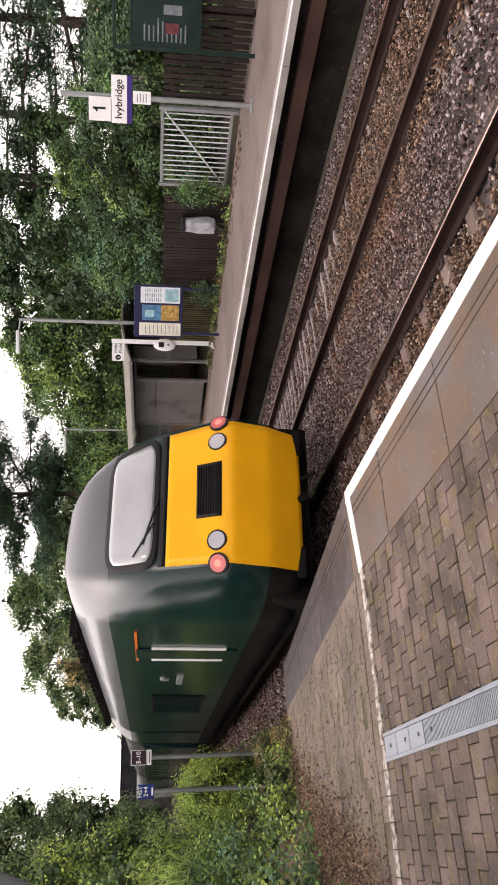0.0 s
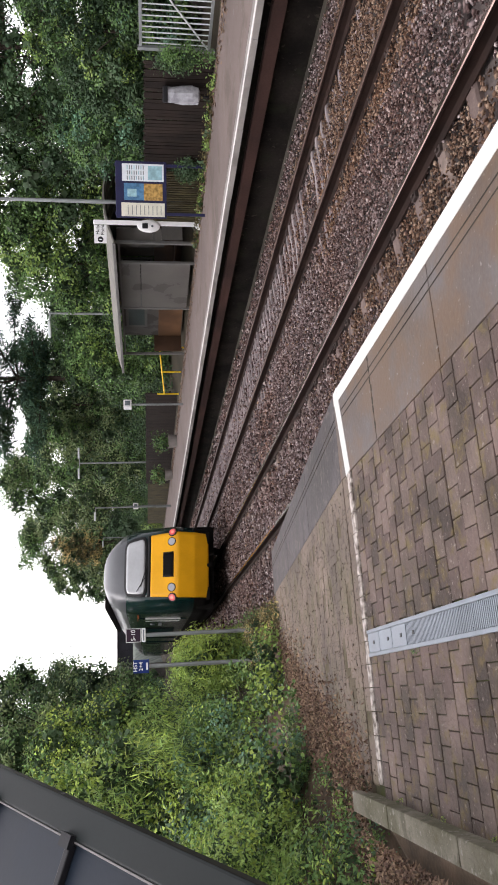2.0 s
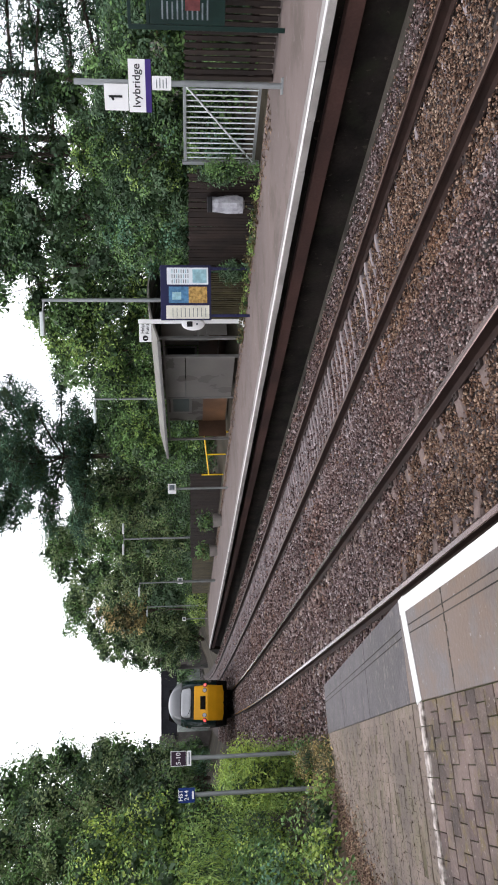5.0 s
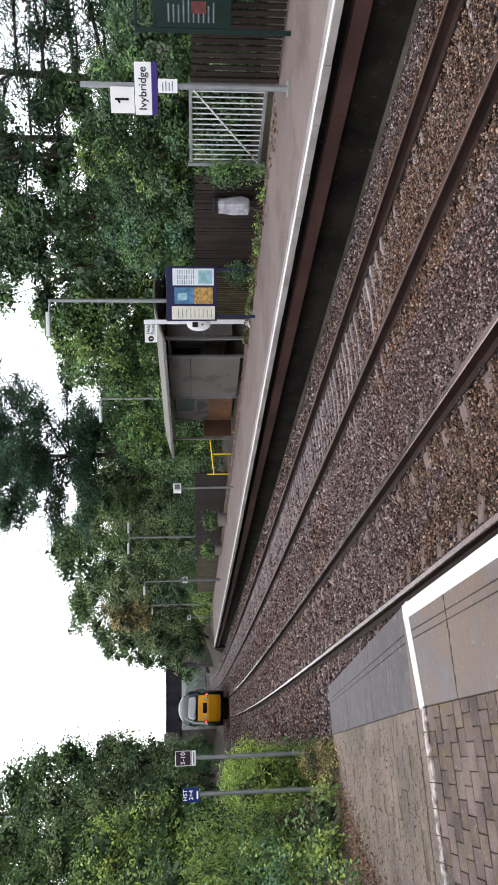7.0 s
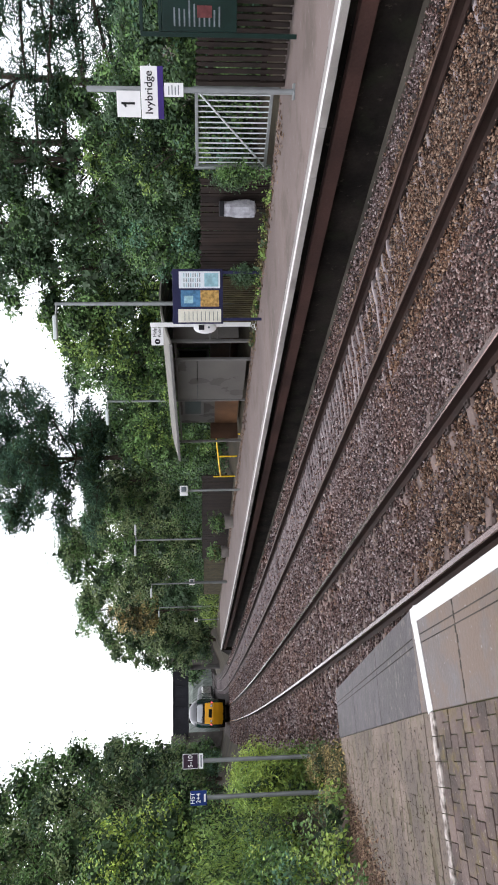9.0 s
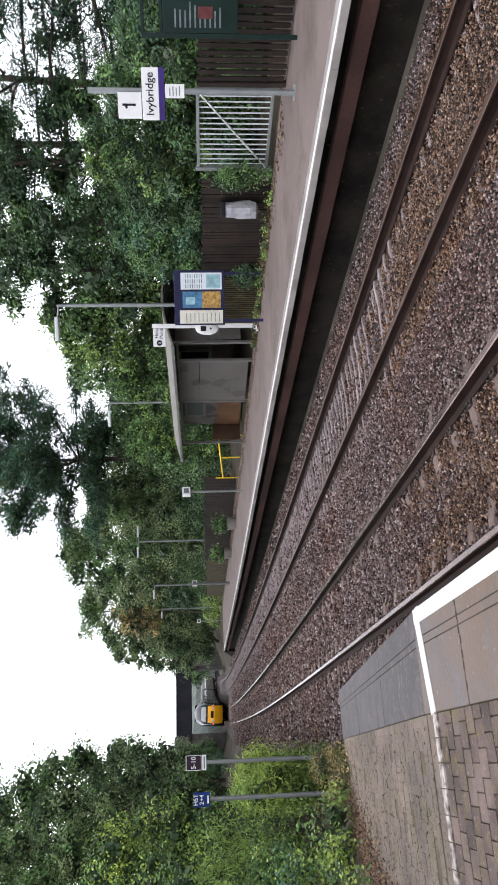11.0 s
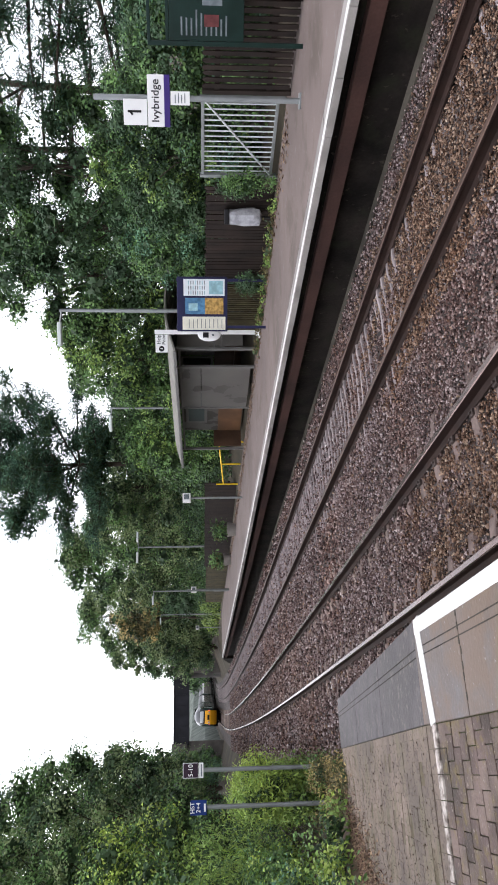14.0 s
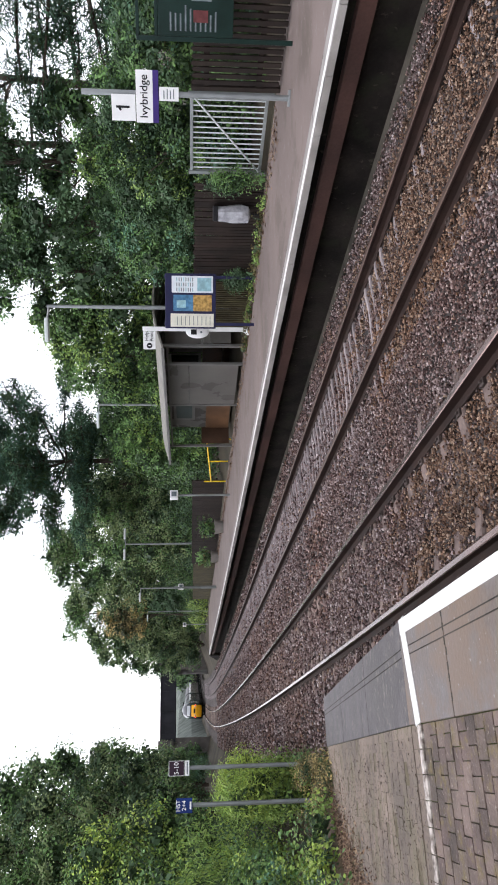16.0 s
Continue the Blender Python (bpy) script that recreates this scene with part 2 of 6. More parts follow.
M["fence"] = mat("brown_stained_timber", (0.019, 0.013, 0.0105), 0.85, scale=2.5, fine=60, vary=0.3, obj=0.25)
M["fence_old"] = mat("mossy_fence_timber", (0.05, 0.042, 0.02), 0.9, scale=2.5, fine=60, vary=0.3, obj=0.3)
M["bark"] = mat("tree_bark", (0.06, 0.046, 0.036), 0.95, scale=2, fine=20, vary=0.4, bump=0.8)
M["shelter_steel"] = mat("grey_shelter_steel", (0.17, 0.165, 0.16), 0.5, 0.3, scale=2, fine=40, vary=0.12, bump=0.05)
M["shelter_panel"] = mat("grey_shelter_panel", (0.112, 0.105, 0.097), 0.3, scale=0.7, fine=30, vary=0.2, bump=0.03)
M["bay_wood"] = mat("orange_brown_panelling", (0.16, 0.085, 0.045), 0.5, scale=1.5, fine=40, vary=0.25)
M["shelter_wood"] = mat("brown_shelter_boarding", (0.085, 0.048, 0.03), 0.6, scale=1.5, fine=40, vary=0.25)
M["roof_pale"] = mat("pale_roof_edge", (0.2, 0.19, 0.17), 0.6, scale=2, fine=40, vary=0.2)
M["yellow"] = mat("yellow_paint", (0.80, 0.55, 0.02), 0.45, scale=2, fine=40, vary=0.08, bump=0)
M["bag"] = mat("clear_grey_bag", (0.36, 0.36, 0.39), 0.3, scale=8, fine=30, vary=0.2, bump=0.4)
M["bridge"] = mat("dark_bridge_steel", (0.022, 0.022, 0.027), 0.8, scale=0.6, fine=10, vary=0.25)
M["abutment"] = mat("grey_bridge_stone", (0.09, 0.082, 0.075), 0.9, scale=0.6, fine=10, vary=0.3)
M["cutting"] = mat("mossy_cutting_wall", (0.12, 0.14, 0.12), 0.9, scale=0.5, fine=6, vary=0.4, bump=0.5)
M["canopy"] = mat("slate_grey_sheet_metal", (0.011, 0.017, 0.027), 0.5, 0.0, scale=1.5, fine=40, vary=0.15, bump=0.03)
M["canopy_edge"] = mat("grey_metal_trim", (0.01, 0.014, 0.014), 0.55, 0.0, scale=1.5, fine=40, vary=0.15, bump=0.03)
M["kerb"] = stain(mat("mossy_concrete_kerb", (0.155, 0.14, 0.112), 0.9, scale=3, fine=50, vary=0.25, second=(0.1, 0.094, 0.06), bump=0.5), (0.05, 0.052, 0.025), 6.0, 0.5, (0.25, 0.235, 0.2), 19.0, 0.58)
M["litter"] = mat("dead_leaf_litter", (0.19, 0.125, 0.088), 0.9, scale=2, fine=30, vary=0.2, bump=0, island=0.6)
M["soil"] = mat("leafy_soil", (0.085, 0.06, 0.04), 0.95, scale=2, fine=30, vary=0.4, bump=0.6)
M["leaf_mid"] = leaf_mat("green_leaves", (0.15, 0.255, 0.085), (0.1, 0.18, 0.062))
M["leaf_light"] = leaf_mat("light_green_leaves", (0.26, 0.37, 0.1), (0.18, 0.28, 0.075))
M["leaf_lime"] = leaf_mat("yellow_green_leaves", (0.37, 0.47, 0.1), (0.27, 0.37, 0.08))
M["leaf_dark"] = leaf_mat("dark_green_leaves", (0.09, 0.15, 0.078), (0.056, 0.1, 0.055))
M["leaf_teal"] = leaf_mat("blue_green_leaves", (0.115, 0.225, 0.14), (0.08, 0.16, 0.1))
M["leaf_olive"] = leaf_mat("olive_brown_leaves", (0.15, 0.12, 0.055), (0.1, 0.09, 0.04))
M["leaf_olive_green"] = leaf_mat("olive_green_leaves", (0.21, 0.27, 0.12), (0.15, 0.2, 0.09))
M["leaf_ochre"] = leaf_mat("ochre_leaves", (0.5, 0.39, 0.17), (0.4, 0.31, 0.13))
# darker green that paints the shade inside crowns and shrubs
M["leaf_core"] = leaf_mat("shade_painted_inner_leaves", (0.06, 0.1, 0.045), (0.038, 0.066, 0.034))
M["needles"] = leaf_mat("dark_pine_needles", (0.058, 0.115, 0.075), (0.036, 0.074, 0.052))
M["needles_light"] = leaf_mat("blue_green_pine_needles", (0.11, 0.21, 0.125), (0.075, 0.15, 0.09))
M["body_green"] = mat("dark_green_coach_paint", (0.003, 0.018, 0.018), 0.2, scale=0.8, fine=20, vary=0.15, bump=0, obj=-1, spec=0.4)
M["roof_grey"] = mat("grey_train_roof", (0.075, 0.078, 0.085), 0.36, scale=0.8, fine=20, vary=0.15, bump=0.02, obj=-1, coat=0.2)
M["coach_roof"] = mat("dark_coach_roof", (0.026, 0.028, 0.03), 0.5, scale=0.8, fine=20, vary=0.2, bump=0.02, obj=-1)
M["train_yellow"] = mat("warning_yellow_paint", (0.84, 0.40, 0.01), 0.38, scale=1.2, fine=20, vary=0.06, bump=0, obj=-1)
# pale base colour paints the sky's reflection into the glass
M["glass_sky_tone"] = mat("sky_pale_cab_glass", (0.32, 0.33, 0.34), 0.08, scale=1, fine=10, vary=0.1, bump=0, obj=-1, spec=0.9, coat=0.6)
M["window_dark"] = mat("dark_coach_glass", (0.02, 0.024, 0.026), 0.06, scale=1, fine=10, vary=0.1, bump=0, obj=-1, spec=0.9)
M["bluegreen_glass"] = mat("murky_green_glass", (0.09, 0.115, 0.11), 0.2, scale=1, fine=10, vary=0.15, bump=0)
M["rubber"] = mat("black_rubber", (0.014, 0.014, 0.015), 0.6, scale=3, fine=30, vary=0.2, bump=0, obj=-1)
M["under"] = mat("grimy_underframe", (0.009, 0.008, 0.0075), 0.9, scale=2, fine=20, vary=0.4, bump=0.3, obj=-1, spec=0.05)
M["chrome"] = mat("bright_handrail_steel", (0.8, 0.8, 0.78), 0.4, 0.1, scale=3, fine=30, vary=0.05, bump=0, obj=-1)
M["orange_line"] = mat("orange_cantrail_line", (0.6, 0.13, 0.02), 0.4, scale=3, fine=30, vary=0.05, bump=0, obj=-1)
M["head_lamp"] = mat("clear_lamp_lens", (0.42, 0.42, 0.45), 0.15, scale=3, fine=30, vary=0.05, bump=0, obj=-1)
M["tail_lamp"] = glow_mat("red_tail_lens", (0.45, 0.12, 0.12), 0.1)
M["tail_bulb"] = glow_mat("red_tail_bulb", (1.0, 0.04, 0.03), 7.0)


# ---- building helpers ----
def mesh_of(bm, name, material):
    me = bpy.data.meshes.new(name)
    bm.to_mesh(me)
    bm.free()
    for m in material if isinstance(material, (list, tuple)) else [material]:
        me.materials.append(m)
    return me


def part(name, bm, material, parent=None, label=""):
    ob = new(name, mesh_of(bm, name, material))
    ob.parent = parent
    if label:
        tagged(ob, label)
    return ob


def raw(name, verts, faces, material, parent=None, smooth=False):
    me = bpy.data.meshes.new(name)
    me.from_pydata(verts, [], faces)
    for m in material if isinstance(material, (list, tuple)) else [material]:
        me.materials.append(m)
    if smooth:
        me.polygons.foreach_set("use_smooth", [True] * len(me.polygons))
    ob = new(name, me)
    ob.parent = parent
    return ob


def holder(name, m, label, category, group="", kind=""):
    ob = new(name)
    ob.matrix_basis = m
    ob.empty_display_size = 0.2
    return tagged(ob, label, category, group, kind)


def add_box(bm, x0, x1, y0, y1, z0, z1, bevel=0.0, m=None):
    g = bmesh.ops.create_cube(bm, size=1)
    vs = g["verts"]
    for v in vs:
        v.co = Vector(((x0 + x1) / 2 + v.co.x * (x1 - x0), (y0 + y1) / 2 + v.co.y * (y1 - y0), (z0 + z1) / 2 + v.co.z * (z1 - z0)))
    if bevel:
        es = list({e for v in vs for e in v.link_edges})
        r = bmesh.ops.bevel(bm, geom=es, offset=bevel, segments=2, affect="EDGES", profile=0.6)
        vs = list({v for f in r["faces"] for v in f.verts} | {v for v in vs if v.is_valid})
    if m is not None:
        bmesh.ops.transform(bm, matrix=m, verts=vs)
    return bm


def box(x0, x1, y0, y1, z0, z1, bevel=0.0, m=None):
    return add_box(bmesh.new(), x0, x1, y0, y1, z0, z1, bevel, m)


def add_tube(bm, a, b, r0, r1=None, n=10):
    a, b = Vector(a), Vector(b)
    d = b - a
    q = d.to_track_quat("Z", "Y").to_matrix().to_4x4()
    bmesh.ops.create_cone(bm, cap_ends=True, segments=n, radius1=r0, radius2=r0 if r1 is None else r1, depth=d.length,
                          matrix=Matrix.Translation((a + b) / 2) @ q)
    return bm


def tube(a, b, r0, r1=None, n=10):
    return add_tube(bmesh.new(), a, b, r0, r1, n)


def text_part(name, words, size, material, parent, m, label="", align="CENTER"):
    cu = bpy.data.curves.new(name, "FONT")
    cu.body, cu.size, cu.align_x, cu.align_y, cu.extrude, cu.offset = words, size, align, "CENTER", 0.002, size * 0.008
    tmp = new("tmp_text", cu)
    bpy.context.view_layer.update()
    me = bpy.data.meshes.new_from_object(tmp.evaluated_get(bpy.context.evaluated_depsgraph_get()))
    bpy.data.objects.remove(tmp)
    me.materials.clear()
    me.materials.append(material)
    ob = new(name, me)
    ob.parent = parent
    ob.matrix_basis = m
    return tagged(ob, label)


def strip(name, s0, s1, rows, material, parent=None, step=1.0, smooth=False):
    """A band along the track: rows of (off, z) joined across, closed by nothing."""
    n = max(2, int((s1 - s0) / step) + 1)
    ss = np.linspace(s0, s1, n)
    verts = [line(s, o, z) for s in ss for o, z in rows]
    w = len(rows)
    faces = [(i * w + j, i * w + j + 1, (i + 1) * w + j + 1, (i + 1) * w + j) for i in range(n - 1) for j in range(w - 1)]
    return raw(name, verts, faces, material, parent, smooth)


def profile_along(name, s0, s1, ring, material, parent=None, step=1.0):
    """A closed ring of (off, z) swept along the track, with caps."""
    n = max(2, int((s1 - s0) / step) + 1)
    ss = np.linspace(s0, s1, n)
    w = len(ring)
    verts = [line(s, o, z) for s in ss for o, z in ring]
    faces = [(i * w + j, i * w + (j + 1) % w, (i + 1) * w + (j + 1) % w, (i + 1) * w + j) for i in range(n - 1) for j in range(w)]
    faces += [tuple(range(w))[::-1], tuple((n - 1) * w + j for j in range(w))]
    return raw(name, verts, faces, material, parent)


# ---- ground and track bed ----
def make_ground():
    ext = [-700, -250, -90, -45, -25, -14, -8, -4, -1.2, 0.0, 6.5, 10.2, 11.5, 14, 20, 30, 60, 150, 500, 900]
    yst = [-400, -100, -40] + list(range(-20, 130, 5)) + [150, 200, 300, 500, 900, 1500]
    bm = bmesh.new()
    vs = []
    for y in yst:
        row = []
        for x in ext:
            s = max(min(y, 250), -50)
            sh = line(s).x - 1.475 if -50 < y < 250 else line(s).x - 1.475
            z = -1.3
            if x < -1:
                z = -1.2 + min(0.25 * (-1 - x), 5.0) * (1 if y > 6 else 0.5)
            if x > 10:
                z = -0.02 + min(0.12 * (x - 10), 5.0)
            row.append(bm.verts.new((x + sh, y, z + (0.15 * noise.noise((x * 0.2, y * 0.2, 0)) if abs(x - 3) > 7 else 0))))
        vs.append(row)
    for i in range(len(yst) - 1):
        for j in range(len(ext) - 1):
            bm.faces.new((vs[i][j], vs[i][j + 1], vs[i + 1][j + 1], vs[i + 1][j]))
    tagged(part("ground", bm, M["ground"]), "brown earth ground with leaf mould under the trees", "ground", kind="structure")


make_ground()
shoulder = strip("ballast_shoulder", 12.5, 260, [(-3.4, -1.32), (-2.4, -1.16), (-1.4, -1.14)], M["ballast"])
tagged(shoulder, "stony ballast shoulder beside the near track", "ballast", kind="structure")
bed = strip("ballast_bed", -40, 260, [(-1.45, -1.2), (-0.9, BALLAST_Z - 0.05), (0.9, BALLAST_Z - 0.03), (1.7, BALLAST_Z - 0.06), (2.6, BALLAST_Z - 0.03), (4.3, BALLAST_Z - 0.04), (FAR_EDGE + 0.03, -0.985), (FAR_EDGE + 0.25, -0.985)], M["ballast"])
tagged(bed, "bed of grey-brown crushed stone ballast under both tracks", "ballast", kind="structure")


def make_stones():
    """Loose ballast stones, densest beside the platform where they are seen close."""
    rng = np.random.default_rng(4)
    base = np.array([(0.9, 0, -0.75), (-0.5, 0.8, -0.75), (-0.5, -0.8, -0.75), (0.8, 0.1, 0.75), (-0.45, 0.75, 0.75), (-0.5, -0.7, 0.75)], float)
    tri = np.array([(0, 2, 1), (3, 4, 5), (0, 1, 4), (0, 4, 3), (1, 2, 5), (1, 5, 4), (2, 0, 3), (2, 3, 5)])
    spots = []
    for s0, s1, per, size in ((1.0, 4.5, 420, 0.024), (4.5, 9, 1450, 0.0165), (9, 14, 1000, 0.0195), (14, 24, 350, 0.03), (24, 45, 135, 0.041), (45, 80, 40, 0.05)):
        n = int((s1 - s0) * 6.2 * per)
        s = rng.uniform(s0, s1, n)
        o = rng.uniform(-1.42 if s0 < 13 else -2.6, FAR_EDGE + 0.02, n)
        keep = np.ones(n, bool)
        for c in (0, SPACING):
            for r in (-0.7525, 0.7525):
                keep &= abs(o - c - r) > 0.075
        spots += [(a, b, size) for a, b in zip(s[keep], o[keep])]
    sp = np.array(spots)
    th = np.interp(sp[:, 0], _S, _TH)
    x = np.interp(sp[:, 0], _S, _X) + sp[:, 1] * np.cos(th)
    y = np.interp(sp[:, 0], _S, _Y) - sp[:, 1] * np.sin(th)
    n = len(sp)
    # sleeper tops stay mostly clear between the rails
    z = np.full(n, BALLAST_Z) + rng.uniform(-0.045, 0.02, n)
    mid = np.abs(((sp[:, 1] + 1.7) % SPACING) - 1.7)
    phase = np.where(sp[:, 1] < 1.7, 0.02, 0.15)
    ph = ((sp[:, 0] - phase) / 0.65) % 1
    sl = np.where(sp[:, 1] < 1.7, np.abs(ph - 0.5) > 0.42, (np.abs(np.abs(ph - 0.5) - 0.25) < 0.09) & (sp[:, 0] > 9.0 + 1.5 * np.sin(sp[:, 0] * 3.1)))
    near = sp[:, 1] < 1.7
    bare = sl & np.where(near, (mid > 0.42) & (mid < 0.75), mid < 0.72)
    z += np.where(bare, np.where(near, -0.03, -0.06), np.where(near, 0.014, np.where(mid > 0.72, 0.034, 0.004)))
    z += np.where(near & (mid < 0.4), 0.012, 0)
    z += np.where((mid > 1.5) & (sp[:, 1] < 4.3), 0.025, 0)
    z += np.clip((sp[:, 1] - 4.3) / 0.6, 0, 1) * 0.115
    r = sp[:, 2] * rng.uniform(0.55, 1.35, n)
    ax = rng.normal(size=(n, 3, 3))
    q, _ = np.linalg.qr(ax)
    shape = rng.uniform(0.75, 1.2, (n, 6, 1)) * base[None] * rng.uniform(0.55, 1.25, (n, 1, 3))
    v = np.einsum("nij,nkj->nki", q, shape) * r[:, None, None]
    v[:, :, 2] *= 0.75
    v += np.stack([x, y, z], 1)[:, None]
    f = tri[None] + (np.arange(n) * 6)[:, None, None]
    me = bpy.data.meshes.new("ballast_stones")
    nf = n * 8
    me.vertices.add(n * 6)
    me.vertices.foreach_set("co", v.ravel())
    me.loops.add(nf * 3)
    me.loops.foreach_set("vertex_index", f.ravel().astype(np.int32))
    me.polygons.add(nf)
    me.polygons.foreach_set("loop_start", np.arange(nf, dtype=np.int32) * 3)
    me.update(calc_edges=True)
    me.materials.append(M["stone"])
    me.materials.append(M["rust_stone"])
    ragged = 1.2 * np.sin(sp[:, 1] * 7 + sp[:, 0] * 1.3) + rng.normal(0, 0.7, n)
    rusty = (near & (mid < 0.66) & (sp[:, 0] < 8.2 + ragged)) | (~near & (mid < 1.2) & (sp[:, 0] < 9.5 + ragged)) | (rng.uniform(size=n) < 0.06)
    me.polygons.foreach_set("material_index", np.repeat(rusty, 8).astype(np.int32))
    tagged(new("ballast_stones", me), "loose angular grey and rust-brown ballast stones", "ballast", kind="stuff")


make_stones()


def make_track(name, off, label, head, tie, drop, broad, ridges):
    t = holder(name, Matrix.Identity(4), label, "railway track", "tracks through the station")
    for side in (-1, 1):
        c = off + side * 0.7525
        z = RAIL_Z
        ring = [(-0.07, -0.155), (0.07, -0.155), (0.07, -0.14), (0.012, -0.12), (0.012, -0.045), (0.035, -0.03), (0.036, -0.008), (0.026, 0.0),
                (-0.026, 0.0), (-0.036, -0.008), (-0.035, -0.03), (-0.012, -0.045), (-0.012, -0.12), (-0.07, -0.14)]
        r = profile_along("rail", -35, 250, [(c + a, z + b) for a, b in ring], [M["rail_side"], head], t, 1.0)
        w = len(ring)
        idx = np.zeros(len(r.data.polygons), np.int32)
        for i in range(len(idx) - 2):
            if i % w in (6, 7, 8):
                idx[i] = 1
        r.data.polygons.foreach_set("material_index", idx)
        tagged(r, "worn steel rail with rusty brown web")
    prof = [(-1.25, 0.0), (-0.9, 0.03), (-0.55, 0.03), (-0.3, 0.0), (0.3, 0.0), (0.55, 0.03), (0.9, 0.03), (1.25, 0.0)]
    bm = bmesh.new()
    for at in ridges:
        top = []
        for x, z in prof:
            top.append([bm.verts.new((x, at + y * broad, z + (0 if abs(y) < 0.11 else -0.02))) for y in (-0.13, -0.1, 0.1, 0.13)])
        bot = [[bm.verts.new((x, at + y * broad, -0.16)) for y in (-0.15, 0.15)] for x, z in prof]
        for i in range(len(prof) - 1):
            for j in range(3):
                bm.faces.new((top[i][j], top[i + 1][j], top[i + 1][j + 1], top[i][j + 1]))
            bm.faces.new((bot[i][0], bot[i + 1][0], top[i + 1][0], top[i][0]))
            bm.faces.new((top[i][3], top[i + 1][3], bot[i + 1][1], bot[i][1]))
        for i in (0, len(prof) - 1):
            bm.faces.new((bot[i][0], *top[i], bot[i][1]))
    bmesh.ops.recalc_face_normals(bm, faces=bm.faces[:])
    me = mesh_of(bm, "sleeper", tie)
    clip = mesh_of(add_box(box(-0.035, 0.035, -0.05, 0.05, 0.0, 0.035, 0.006), -0.012, 0.012, -0.018, 0.018, 0.03, 0.055), "rail_clip", M["rail_clip"])
    for k in range(8, 62):
        s = k * 0.65 + (0.02 if off == 0 else 0.15)
        for side in (-0.7525, 0.7525):
            for w in (-0.105, 0.105):
                if off == 0 or w * side > 0:
                    ob = new("rail_clip", clip)
                    ob.parent = t
                    ob.matrix_basis = Matrix.Translation(line(s, off + side + w, RAIL_Z - 0.155)) @ Matrix.Rotation(-heading(s), 4, "Z")
    for k in range(-6, 225):
        s = k * 0.65 + (0.02 if off == 0 else 0.15)
        ob = new("sleeper", me)
        ob.parent = t
        ob.matrix_basis = Matrix.Translation(line(s, off, RAIL_Z - 0.186 - drop + 0.008 * math.sin(k * 2.7) - (0.045 if off and s < 9.2 + math.sin(k * 4.3) else 0))) @ Matrix.Rotation(-heading(s) + 0.006 * math.sin(k * 5.1), 4, "Z")
    return t


make_track("railway_track", 0.0, "near railway track with worn brown rails on sleepers sunk in ballast", M["rail_top"], M["sleeper"], -0.004, 0.75, (0.0,))
make_track("railway_track", SPACING, "far railway track with rusty rails on closely ridged pale sleepers", M["rail_dull"], M["sleeper_pale"], -0.016, 0.34, (-0.16, 0.16))

# ---- near platform ----
RAMP_Y, RAMP_END = 5.76, 12.9
LINE_Y = 5.5


def ramp_z(y):
    return -max(0.0, y - RAMP_Y) / 12.0


